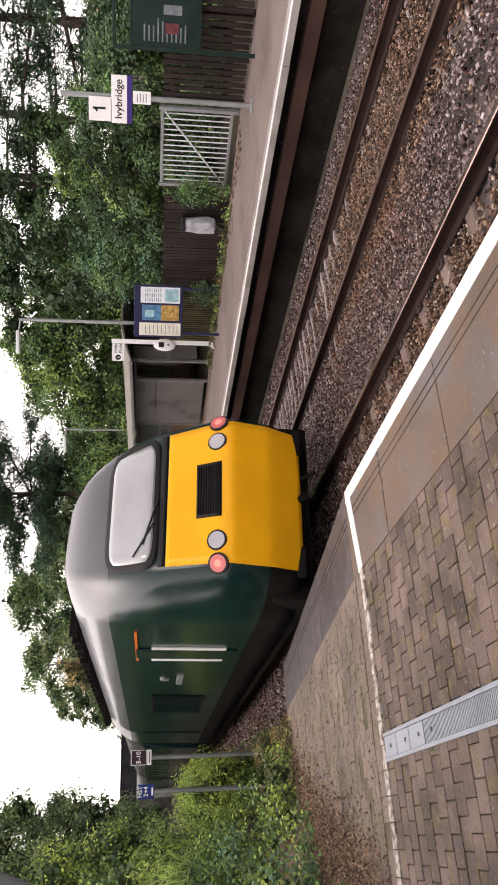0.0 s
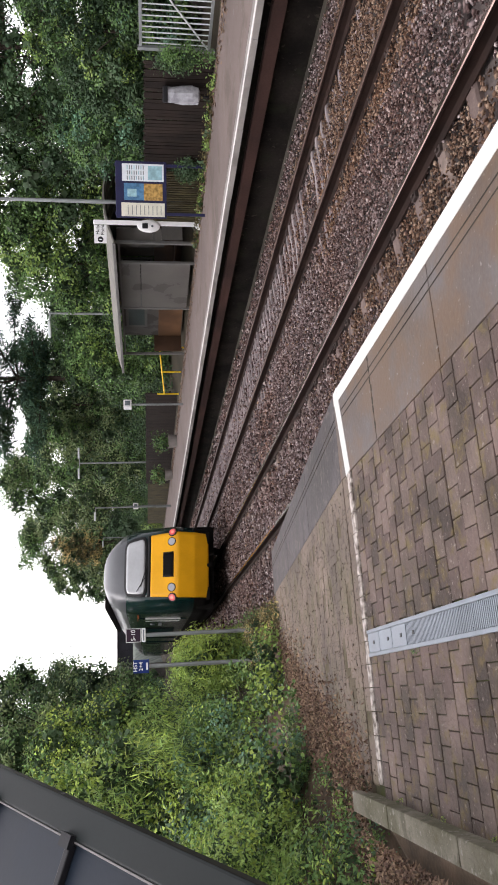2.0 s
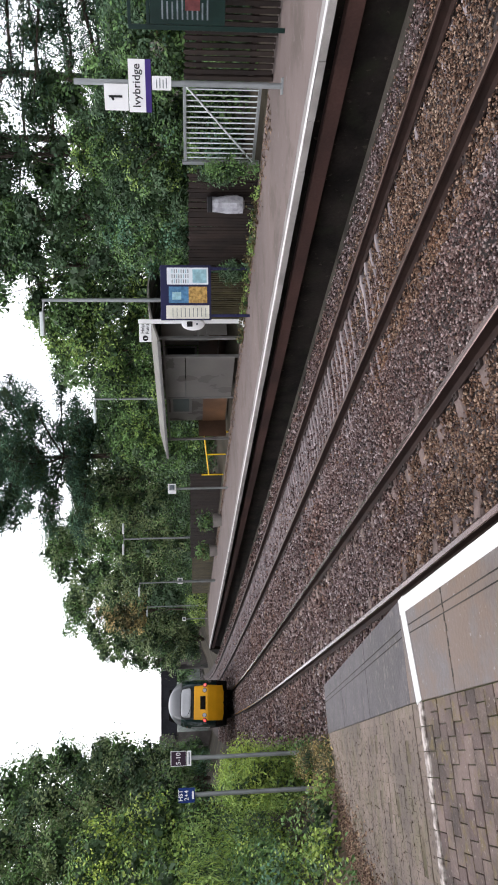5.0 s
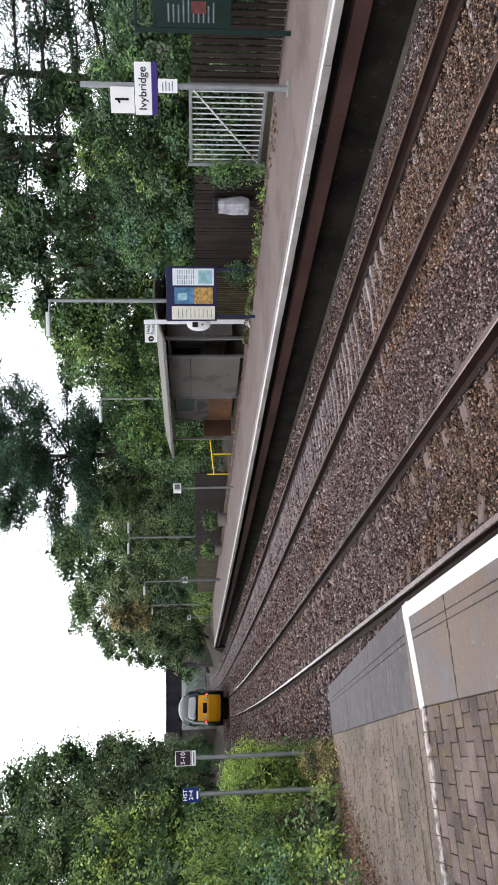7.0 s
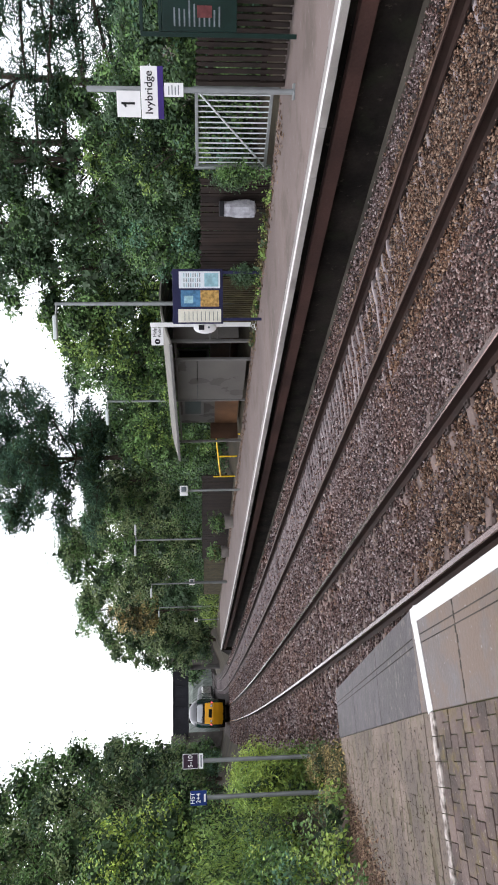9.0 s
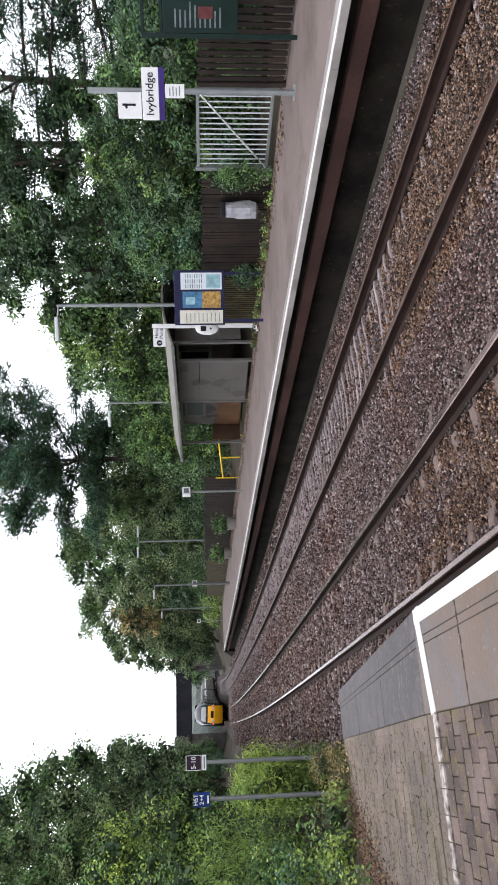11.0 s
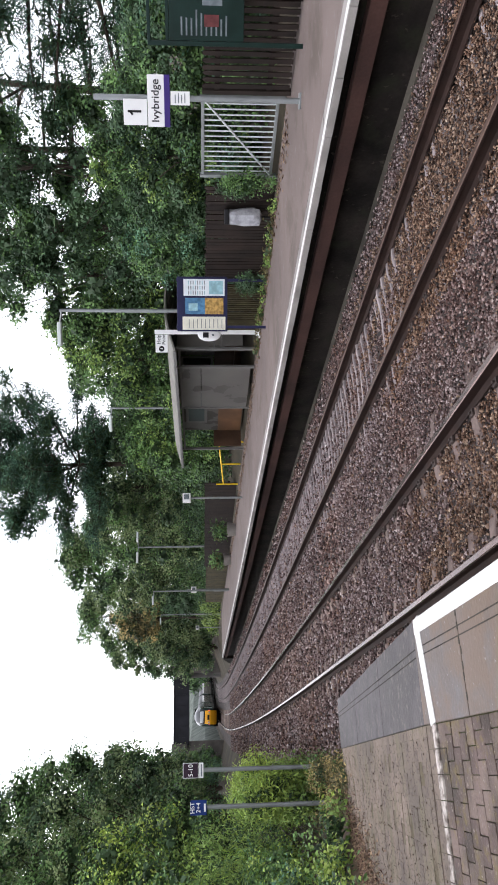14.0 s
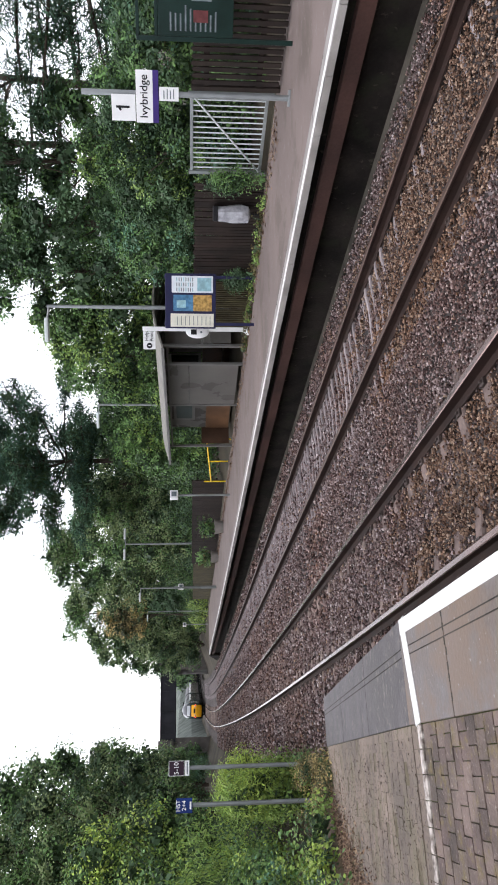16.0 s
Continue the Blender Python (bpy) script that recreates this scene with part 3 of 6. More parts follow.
def near_platform():
    bm = box(-3.2, -0.02, -12, RAMP_Y, -1.3, -0.013)
    # the sloping end
    v = [bm.verts.new(p) for p in ((-3.2, RAMP_Y, -0.013), (-0.02, RAMP_Y, -0.013), (-0.02, RAMP_END, ramp_z(RAMP_END) - 0.013), (-2.2, RAMP_END, ramp_z(RAMP_END) - 0.013),
                                   (-3.2, RAMP_Y, -1.3), (-0.02, RAMP_Y, -1.3), (-0.02, RAMP_END, -1.3), (-2.2, RAMP_END, -1.3))]
    for f in ((0, 1, 2, 3), (1, 5, 6, 2), (2, 6, 7, 3), (3, 7, 4, 0)):
        bm.faces.new([v[i] for i in f])
    p = tagged(part("platform", bm, M["joint"]), "near railway platform with block paving, concrete edge slabs and ramped end", "platform", kind="structure")
    # edge slabs
    me = mesh_of(box(-0.745, 0.0, 0.004, 1.196, -0.09, 0.0, 0.006), "edge_slab", M["slab"])
    for k in range(-7, 4):
        ob = new("edge_slab", me)
        ob.parent = p
        ob.location = (0, -0.065 + k * 1.2 - 0.0, 0.0)
    tail = part("edge_slab", box(-0.745, 0.0, 5.939 - 1.2, RAMP_Y - 0.003, -0.09, 0.0, 0.006), M["slab"], p)
    # long grooves sawn in the slabs, as dark inlaid strips
    for x in (-0.21, -0.27):
        part("groove", box(x - 0.004, x + 0.004, -8, RAMP_Y - 0.1, -0.002, 0.0022), M["trough"], p)
    # sloped end slabs
    a = math.atan(1 / 12)
    for y0, y1 in ((RAMP_Y, 7.9), (7.91, 10.3), (10.31, RAMP_END)):
        m = Matrix.Translation((0, y0, ramp_z(y0))) @ Matrix.Rotation(-a, 4, "X")
        part("ramp_slab", box(-0.745, 0.0, 0.003, (y1 - y0) / math.cos(a), -0.09, -0.002, 0.006, m), M["rampslab"], p)
        for x in (-0.21, -0.27):
            part("groove", box(x - 0.004, x + 0.004, 0.01, (y1 - y0) / math.cos(a) - 0.01, -0.004, 0.0008, 0, m), M["trough"], p)
    # chipped corners along one slab joint
    chip = bmesh.new()
    rc = random.Random(12)
    for k in range(9):
        x = -0.6 + k * 0.06
        add_box(chip, x - 0.025, x + 0.025, 4.735 - rc.uniform(0.004, 0.02), 4.735 + rc.uniform(0.004, 0.016), -0.003, 0.0012, 0, Matrix.Rotation(rc.uniform(-0.02, 0.02), 4, "Z"))
    part("chipped_joint", chip, M["trough"], p, "dark chipped joint between two edge slabs")
    # painted lines
    part("edge_line", box(-0.108, 0.002, -8, 5.72, -0.03, 0.0045), M["white_line"], p, "bright white platform edge line")
    part("end_line", box(-0.765, 0.002, -0.062, 0.062, -0.03, 0.005, 0, Matrix.Translation((0, 5.66, 0)) @ Matrix.Rotation(0.2, 4, "Z")), M["white_line"], p, "white line across the platform end")
    w, d = 0.16, 0.145
    me1 = mesh_of(box(-w / 2 + 0.003, w / 2 - 0.003, -d / 2 + 0.003, d / 2 - 0.003, -0.05, 0.0, 0.004), "paver", M["paver"])
    rng = random.Random(3)
    rest = bmesh.new()
    line_y = LINE_Y
    row = 0
    y = line_y - d
    while y > -4:
        x = -0.75 - w / 2 - (w / 2 if row % 2 else 0)
        if row % 2:
            part("half_paver", box(-0.75 - w / 2 + 0.004, -0.754, y - d / 2 + 0.004, y + d / 2 - 0.004, -0.05, 0.0), M["paver"], p)
        while x > -3.1:
            tilt = Matrix.Translation((x, y, rng.uniform(-0.004, 0.003))) @ Euler((rng.uniform(-0.012, 0.012), rng.uniform(-0.01, 0.01), rng.uniform(-0.012, 0.012))).to_matrix().to_4x4()
            if x - w / 2 < -1.957 and x + w / 2 > -2.143 and y < RAMP_Y - 0.1:
                for c0, c1 in ((x - w / 2 + 0.003, -2.143), (-1.957, x + w / 2 - 0.003)):
                    if c1 - c0 > 0.015:
                        part("cut_paver", box(c0, c1, y - d / 2 + 0.003, y + d / 2 - 0.003, -0.05, 0.0), M["paver"], p)
            else:
                if y > 2.75:
                    ob = new("paver", me1)
                    ob.parent = p
                    ob.matrix_basis = tilt
                else:
                    add_box(rest, -w / 2 + 0.004, w / 2 - 0.004, -d / 2 + 0.004, d / 2 - 0.004, -0.05, 0.0, 0, tilt)
            x -= w
        row += 1
        y -= d
    tagged(part("paving_behind", rest, M["paver"], p), "brown block paving of the platform", kind="stuff")
    # the painted course: worn white on each block
    for k in range(15):
        x = -0.75 - 0.08 - k * w
        if x < -3.02:
            break
        me = part("line_paver", box(x - 0.077, x + 0.077, line_y - 0.045, line_y + 0.05, -0.05, 0.003, 0.004), M["worn_line"], p)
    fill = bmesh.new()
    fv = [fill.verts.new(q) for q in ((-3.0, LINE_Y + 0.056, -0.0035), (-0.752, LINE_Y + 0.056, -0.0035), (-0.752, RAMP_Y, -0.0035), (-0.752, 12.6, ramp_z(12.6) - 0.0035), (-1.56, 12.6, ramp_z(12.6) - 0.0035), (-3.0, RAMP_Y + 0.2, ramp_z(RAMP_Y + 0.2) - 0.0035), (-3.0, RAMP_Y, -0.0035))]
    fill.faces.new((fv[0], fv[1], fv[2], fv[6]))
    fill.faces.new((fv[6], fv[2], fv[3], fv[4], fv[5]))
    part("joint_fill", fill, M["ramp_dirt"], p, "grit and moss filling the joints of the ramp paving")
    ramp = bmesh.new()
    me2 = mesh_of(box(-w / 2 + 0.002, w / 2 - 0.002, -d / 2 + 0.0015, d / 2 - 0.0015, -0.04, 0.0), "ramp_paver", M["ramp_paver"])
    y, row = line_y + 0.055 + d / 2, 0
    while y < 12.6:
        left = -3.0 + max(0, y - 6) * 0.22
        x = -0.75 - w / 2 - (w / 2 if row % 2 else 0)
        if row % 2:
            add_box(ramp, -w / 4 + 0.003, w / 4 - 0.003, -d / 2 + 0.003, d / 2 - 0.003, -0.04, 0.0, 0, Matrix.Translation((-0.75 - w / 4, y, ramp_z(y) - 0.001)) @ Matrix.Rotation(-a if y > RAMP_Y else 0.0, 4, "X"))
        while x > left:
            m = Matrix.Translation((x, y, ramp_z(y) + rng.uniform(-0.004, 0.002))) @ Matrix.Rotation(-a if y > RAMP_Y else 0.0, 4, "X")
            if y < 9.3:
                ob = new("ramp_paver", me2)
                ob.parent = p
                ob.matrix_basis = m
            else:
                add_box(ramp, -w / 2 + 0.003, w / 2 - 0.003, -d / 2 + 0.003, d / 2 - 0.003, -0.04, 0.0, 0, m)
            x -= w
        row += 1
        y += d
    tagged(part("ramp_paving", ramp, M["ramp_paver"], p), "worn brown block paving on the platform ramp", kind="stuff")
    # timber-like kerb beside the paving
    for y0, y1 in ((-4, 1.95), (1.96, 3.95), (3.96, 5.1), (5.11, 5.95)):
        part("kerb_stone", box(-3.2, -3.06, y0, y1, -0.2, 0.1, 0.012), M["kerb"], p, "mossy concrete edging kerb")
    part("kerb_stone", box(-4.3, -3.75, 4.9, 5.1, -0.3, 0.12, 0.012), M["kerb"], p)


def drain():
    d = holder("drainage_channel", pose(-2.05, 0, 0), "galvanised slotted drainage channel set in the block paving", "drain")
    for x in (-0.08, 0.08):
        part("edge_rail", box(x - 0.012, x + 0.012, -4, LINE_Y - 0.05, -0.05, 0.008, 0.002), M["grate"], d)
    part("channel_base", box(-0.07, 0.07, -4, LINE_Y - 0.05, -0.06, -0.009), M["black"], d)
    bar = mesh_of(box(-0.066, 0.066, -0.006, 0.006, -0.018, 0.003), "grate_bar", M["grate"])
    for k in range(150):
        ob = new("grate_bar", bar)
        ob.parent = d
        ob.location = (0, 4.59 - k * 0.021, 0)
    for y0, y1 in ((4.61, 4.89), (4.895, 5.17), (5.175, 5.44)):
        part("cover_plate", box(-0.066, 0.066, y0, y1, -0.018, 0.004, 0.002), M["grate"], d)
    for y in (4.46, 4.69, 4.96, 5.29):
        part("clip", box(-0.012, 0.012, y, y + 0.03, 0.0, 0.007), M["black"], d)


near_platform()
drain()


# ---- far platform ----
FAR_END = 66.0


def far_platform():
    o = FAR_EDGE
    top = strip("platform", -30, FAR_END, [(o + 0.38, -0.004), (o + 2.0, 0.0), (o + 4.4, 0.0)], M["tarmac"])
    tagged(top, "far railway platform with pinkish worn tarmac and white edge line", "platform", kind="structure")
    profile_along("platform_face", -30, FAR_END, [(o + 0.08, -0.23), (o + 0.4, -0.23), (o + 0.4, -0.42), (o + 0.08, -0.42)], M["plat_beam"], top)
    # recessed wall, its colour already holding the shadow under the coping
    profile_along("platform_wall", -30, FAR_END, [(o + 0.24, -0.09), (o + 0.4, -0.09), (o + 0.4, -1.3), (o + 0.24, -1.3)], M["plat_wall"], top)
    profile_along("cable_trough", -30, FAR_END + 20, [(o + 0.03, -0.945), (o + 0.19, -0.935), (o + 0.19, -1.3), (o + 0.03, -1.3)], M["trough"], top)
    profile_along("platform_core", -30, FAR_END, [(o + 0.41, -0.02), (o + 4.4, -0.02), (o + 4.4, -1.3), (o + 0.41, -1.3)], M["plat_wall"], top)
    strip("edge_line", -30, FAR_END, [(o + 0.03, 0.004), (o + 0.15, 0.004)], M["white_line"], top)
    rng = random.Random(5)
    for k in range(-14, 74):
        s = k * 0.9
        if s > FAR_END - 0.9:
            break
        q = profile_along("coping_stone", s + 0.004, s + 0.894, [(o, -0.002), (o + 0.375, -0.002), (o + 0.375, -0.088), (o + 0.004, -0.088)], M["coping"], top)
        q.location.z = rng.uniform(-0.004, 0.002)
    # sloping end
    bm = bmesh.new()
    a = [line(FAR_END, o, 0), line(FAR_END, o + 4.4, 0), line(FAR_END + 9, o + 4.0, -1.0), line(FAR_END + 9, o + 0.3, -1.0)]
    b = [Vector((p.x, p.y, -1.3)) for p in a]
    va, vb = [bm.verts.new(p) for p in a], [bm.verts.new(p) for p in b]
    bm.faces.new(va)
    for i in range(4):
        bm.faces.new((va[i], vb[i], vb[(i + 1) % 4], va[(i + 1) % 4]))
    part("platform_ramp", bm, M["plat_wall"], top)


far_platform()


# ---- fences, gate ----
def picket_fence(a, b, height, gap, material, label, width=0.1, tops=True):
    a, b = Vector(a), Vector(b)
    d = (b - a).length
    ang = math.atan2(b.y - a.y, b.x - a.x)
    f = holder("picket_fence", Matrix.Translation(a) @ Matrix.Rotation(ang, 4, "Z"), label, "fence", "timber fences along the platform")
    bm = bmesh.new()
    add_box(bm, -width / 2, width / 2, -0.011, 0.011, 0.04, height - 0.04)
    vs = [bm.verts.new(p) for p in ((-width / 2, -0.011, height - 0.04), (width / 2, -0.011, height - 0.04), (0, -0.011, height), (-width / 2, 0.011, height - 0.04), (width / 2, 0.011, height - 0.04), (0, 0.011, height))]
    for q in ((0, 1, 2), (5, 4, 3), (0, 2, 5, 3), (1, 4, 5, 2)):
        bm.faces.new([vs[i] for i in q])
    me = mesh_of(bm, "picket", material)
    n = int(d / (width + gap))
    rng = random.Random(n)
    for k in range(n):
        ob = new("picket", me)
        ob.parent = f
        ob.matrix_basis = Matrix.Translation(((k + 0.5) * (width + gap), 0, rng.uniform(-0.02, 0.015))) @ Matrix.Rotation(rng.uniform(-0.012, 0.012), 4, "Y")
    for z in (0.35, height - 0.3):
        part("rail", box(0, d, 0.012, 0.06, z, z + 0.09, 0.004), material, f)
    for k in range(int(d / 1.8) + 1):
        part("post", box(k * 1.8 - 0.045, k * 1.8 + 0.045, 0.06, 0.15, 0, height, 0.006), material, f)
    return f


picket_fence((9.75, 9.55, 0), (9.55, 1.0, 0), 1.55, 0.045, M["fence"], "dark brown picket fence with gaps between the boards", 0.085)
picket_fence((10.1, 17.7, 0), (10.15, 15.6, 0), 1.5, 0.03, M["fence_old"], "mossy green-brown weathered picket fence beside the shelter", 0.06)
picket_fence((10.15, 15.55, 0), (10.2, 12.2, 0), 1.5, 0.012, M["fence"], "brown close-boarded picket fence at the back of the platform", 0.09)
picket_fence((10.75, 46.4, 0), (10.8, 31.5, 0), 1.5, 0.008, M["fence"], "dark brown close-boarded fence beyond the shelter", 0.14)
picket_fence((11.7, 62, 0), (10.8, 46.6, 0), 1.4, 0.01, M["fence_old"], "mossy weathered fence at the far end of the platform", 0.14)


def metal_gate():
    g = holder("metal_gate", pose(10.35, 10.15, 0), "pale painted steel gate with upright bars and a diagonal brace", "gate")
    L = 1.95
    for y in (0, L):
        part("gate_post", box(-0.04, 0.04, y - 0.04, y + 0.04, 0, 1.6, 0.008), M["galv"], g)
    for z in (0.14, 1.54):
        part("gate_rail", box(-0.025, 0.025, 0.05, L - 0.05, z - 0.03, z + 0.03, 0.005), M["galv"], g)
    me = mesh_of(tube((0, 0, 0.16), (0, 0, 1.52), 0.013, n=8), "bar", M["white_rail"])
    for k in range(14):
        ob = new("bar", me)
        ob.parent = g
        ob.location = (0, 0.12 + k * 0.131, 0)
    part("brace", tube((-0.02, 0.05, 1.5), (-0.02, L - 0.05, 0.16), 0.018), M["white_rail"], g)


metal_gate()


# ---- signs and boards on the far platform ----
def facing(x, y, z, tx=-1.0, ty=0.0):
    """A pose whose +x runs to the viewer's right and whose -y faces the viewer."""
    ang = math.atan2(ty - y, tx - x) + math.pi / 2
    return pose(x, y, z, 0, 0, math.degrees(ang))


UP = Matrix.Rotation(math.pi / 2, 4, "X")


def station_sign():
    s = holder("station_sign", facing(8.71, 8.71, 0, 0.5, 1.0), "platform sign with white name board on a grey post", "sign")
    part("post", tube((0, 0, 0), (0, 0, 3.25), 0.045, n=14), M["galv"], s)
    part("base_plate", box(-0.12, 0.12, -0.12, 0.12, 0, 0.02, 0.004), M["galv"], s)
    b = part("number_board", box(-0.4, -0.02, -0.075, -0.05, 2.42, 2.79, 0.006), M["white"], s, "white enamel board with a platform number")
    text_part("number", "1", 0.3, M["black"], b, Matrix.Translation((-0.2, -0.078, 2.605)) @ UP)
    part("number_flag", box(-0.075, 0.0, -0.08, -0.077, -0.016, 0.016, 0, Matrix.Translation((-0.19, 0, 2.69)) @ Matrix.Rotation(-0.6, 4, "Y")), M["black"], b)
    n = part("name_board", box(-0.42, 0.33, -0.075, -0.05, 2.15, 2.41, 0.006), M["white"], s, "white station name board with purple lower band")
    part("band", box(-0.42, 0.33, -0.079, -0.05, 2.06, 2.15, 0.004), M["purple"], n)
    text_part("name", "Ivybridge", 0.17, M["black"], n, Matrix.Translation((-0.045, -0.078, 2.285)) @ UP)
    q = part("small_plate", box(-0.1, 0.1, -0.07, -0.05, 1.75, 2.05, 0.004), M["white"], s)
    for k in range(4):
        part("print_line", box(-0.07, 0.07 - 0.02 * (k % 2), -0.0725, -0.07, 1.82 + k * 0.05, 1.835 + k * 0.05), M["grey_print"], q)


def board_panel(b, x0, x1, z0, z1, material, y=-0.045):
    p = part("poster", box(x0, x1, y - 0.006, y, z0, z1), material, b)
    return p


def info_board():
    ang = math.degrees(math.atan2(16.5 - 17.2, 10.9 - 9.84))
    b = holder("information_board", pose(9.48, 15.54, 0, 0, 0, ang), "navy framed notice board with timetable and poster panels", "notice board")
    for x in (-0.55, 0.58):
        part("post", box(x - 0.035, x + 0.035, -0.02, 0.05, 0, 2.2, 0.006), M["navy"], b)
    f = part("frame", box(-0.66, 0.66, -0.04, 0.03, 0.95, 2.18, 0.012), M["navy"], b)
    t = board_panel(f, 0.2, 0.6, 1.02, 2.02, M["paper"])
    for k in range(8):
        for c in range(3):
            part("print_line", box(0.23 + c * 0.12, 0.32 + c * 0.12, -0.054, -0.051, 1.5 + k * 0.055, 1.52 + k * 0.055), M["grey_print"] if (k + c) % 3 else M["bluegreen"], t)
    part("map_print", box(0.24, 0.56, -0.054, -0.051, 1.06, 1.4), M["bluegreen"], t)
    t = board_panel(f, -0.24, 0.15, 1.05, 1.98, M["poster_blue"])
    part("poster_picture", box(-0.24, 0.15, -0.055, -0.051, 1.05, 1.5), M["poster_gold"], t)
    part("poster_title", box(-0.16, 0.02, -0.055, -0.051, 1.68, 1.9), M["bluegreen"], t)
    side = board_panel(f, -0.62, -0.3, 1.0, 2.05, M["cream"])
    for k in range(9):
        part("print_line", box(-0.58, -0.36, -0.054, -0.051, 1.08 + k * 0.1, 1.095 + k * 0.1), M["grey_print"], side)


def help_point():
    h = holder("help_point", facing(9.88, 17.46, 0, 1.0, 2.0), "white help point pillar with flag sign and call unit", "help point")
    part("pillar", box(-0.06, 0.06, -0.05, 0.05, 0, 2.85, 0.02), M["white"], h)
    bm = tube((0, 0, 0), (0, 0, 0.14), 0.17, 0.06, 16)
    part("foot", bm, M["white"], h)
    f = part("flag_sign", box(-0.55, -0.07, -0.02, 0.02, 2.5, 2.83, 0.01), M["white"], h)
    text_part("lettering", "Help\nPoint", 0.13, M["black"], f, Matrix.Translation((-0.2, -0.022, 2.67)) @ UP)
    part("symbol", tube((-0.45, -0.021, 2.665), (-0.45, -0.026, 2.665), 0.075, n=20), M["black"], f)
    part("symbol_letter", box(-0.46, -0.44, -0.028, -0.026, 2.62, 2.7), M["white"], f)
    bm = bmesh.new()
    bmesh.ops.create_uvsphere(bm, u_segments=20, v_segments=12, radius=1, matrix=Matrix.Translation((-0.08, -0.07, 1.38)) @ Matrix.Diagonal((0.17, 0.07, 0.31, 1)))
    u = part("call_unit", bm, M["white"], h)
    part("screen", box(-0.15, -0.01, -0.15, -0.12, 1.4, 1.55, 0.01), M["black"], u)
    part("button", tube((-0.08, -0.13, 1.28), (-0.08, -0.145, 1.28), 0.03, n=12), M["grey_print"], u)


def green_board():
    b = holder("welcome_board", pose(9.5, 7.68, 0, 0, 0, -56), "large dark green framed panel board with printed notices on two legs", "notice board")
    for x in (-0.53, 0.9):
        part("leg", box(x - 0.035, x + 0.035, -0.035, 0.035, 0, 2.38, 0.008), M["green_frame"], b)
    for z in (2.08, 2.36):
        part("top_rail", box(-0.53, 0.9, -0.025, 0.025, z - 0.025, z + 0.025, 0.006), M["green_frame"], b)
    p = part("panel", box(-0.49, 0.86, -0.04, 0.02, 0.92, 2.05, 0.008), M["green_frame"], b)
    rng = random.Random(8)
    for k in range(10):
        z = 1.85 - k * 0.075
        part("print_line", box(-0.42, -0.2 + rng.uniform(0, 0.12), -0.043, -0.04, z, z + 0.025), M["grey_print"], p)
        part("print_line", box(0.3, 0.5 + rng.uniform(0, 0.2), -0.043, -0.04, z, z + 0.025), M["grey_print"], p)
    part("picture", box(-0.3, -0.14, -0.045, -0.04, 1.3, 1.52), M["poster_red"], p)
    part("picture", box(-0.02, 0.12, -0.045, -0.04, 1.25, 1.55), M["grey_print"], p)


station_sign()
info_board()
help_point()
green_board()


def bin_bag():
    b = holder("litter_bin", facing(9.98, 12.95, 0), "clear plastic bag hanging from a dark bin hoop", "litter bin")
    part("stand", tube((0.0, 0.16, 0), (0.0, 0.16, 1.0), 0.025), M["black"], b)
    part("lid", box(-0.16, 0.16, -0.14, 0.16, 0.98, 1.08, 0.02), M["black"], b)
    bm = bmesh.new()
    rng = random.Random(2)
    rings = []
    for z, r in ((0.98, 0.15), (0.85, 0.17), (0.65, 0.18), (0.45, 0.19), (0.32, 0.17), (0.28, 0.08)):
        rings.append([bm.verts.new((r * math.cos(a) * rng.uniform(0.88, 1.08), r * 0.85 * math.sin(a) * rng.uniform(0.88, 1.08), z)) for a in np.linspace(0, 2 * math.pi, 14, endpoint=False)])
    for i in range(len(rings) - 1):
        for j in range(14):
            bm.faces.new((rings[i][j], rings[i + 1][j], rings[i + 1][(j + 1) % 14], rings[i][(j + 1) % 14]))
    bm.faces.new(rings[-1][::-1])
    part("bag", bm, M["bag"], b, "crumpled clear plastic bag")


bin_bag()


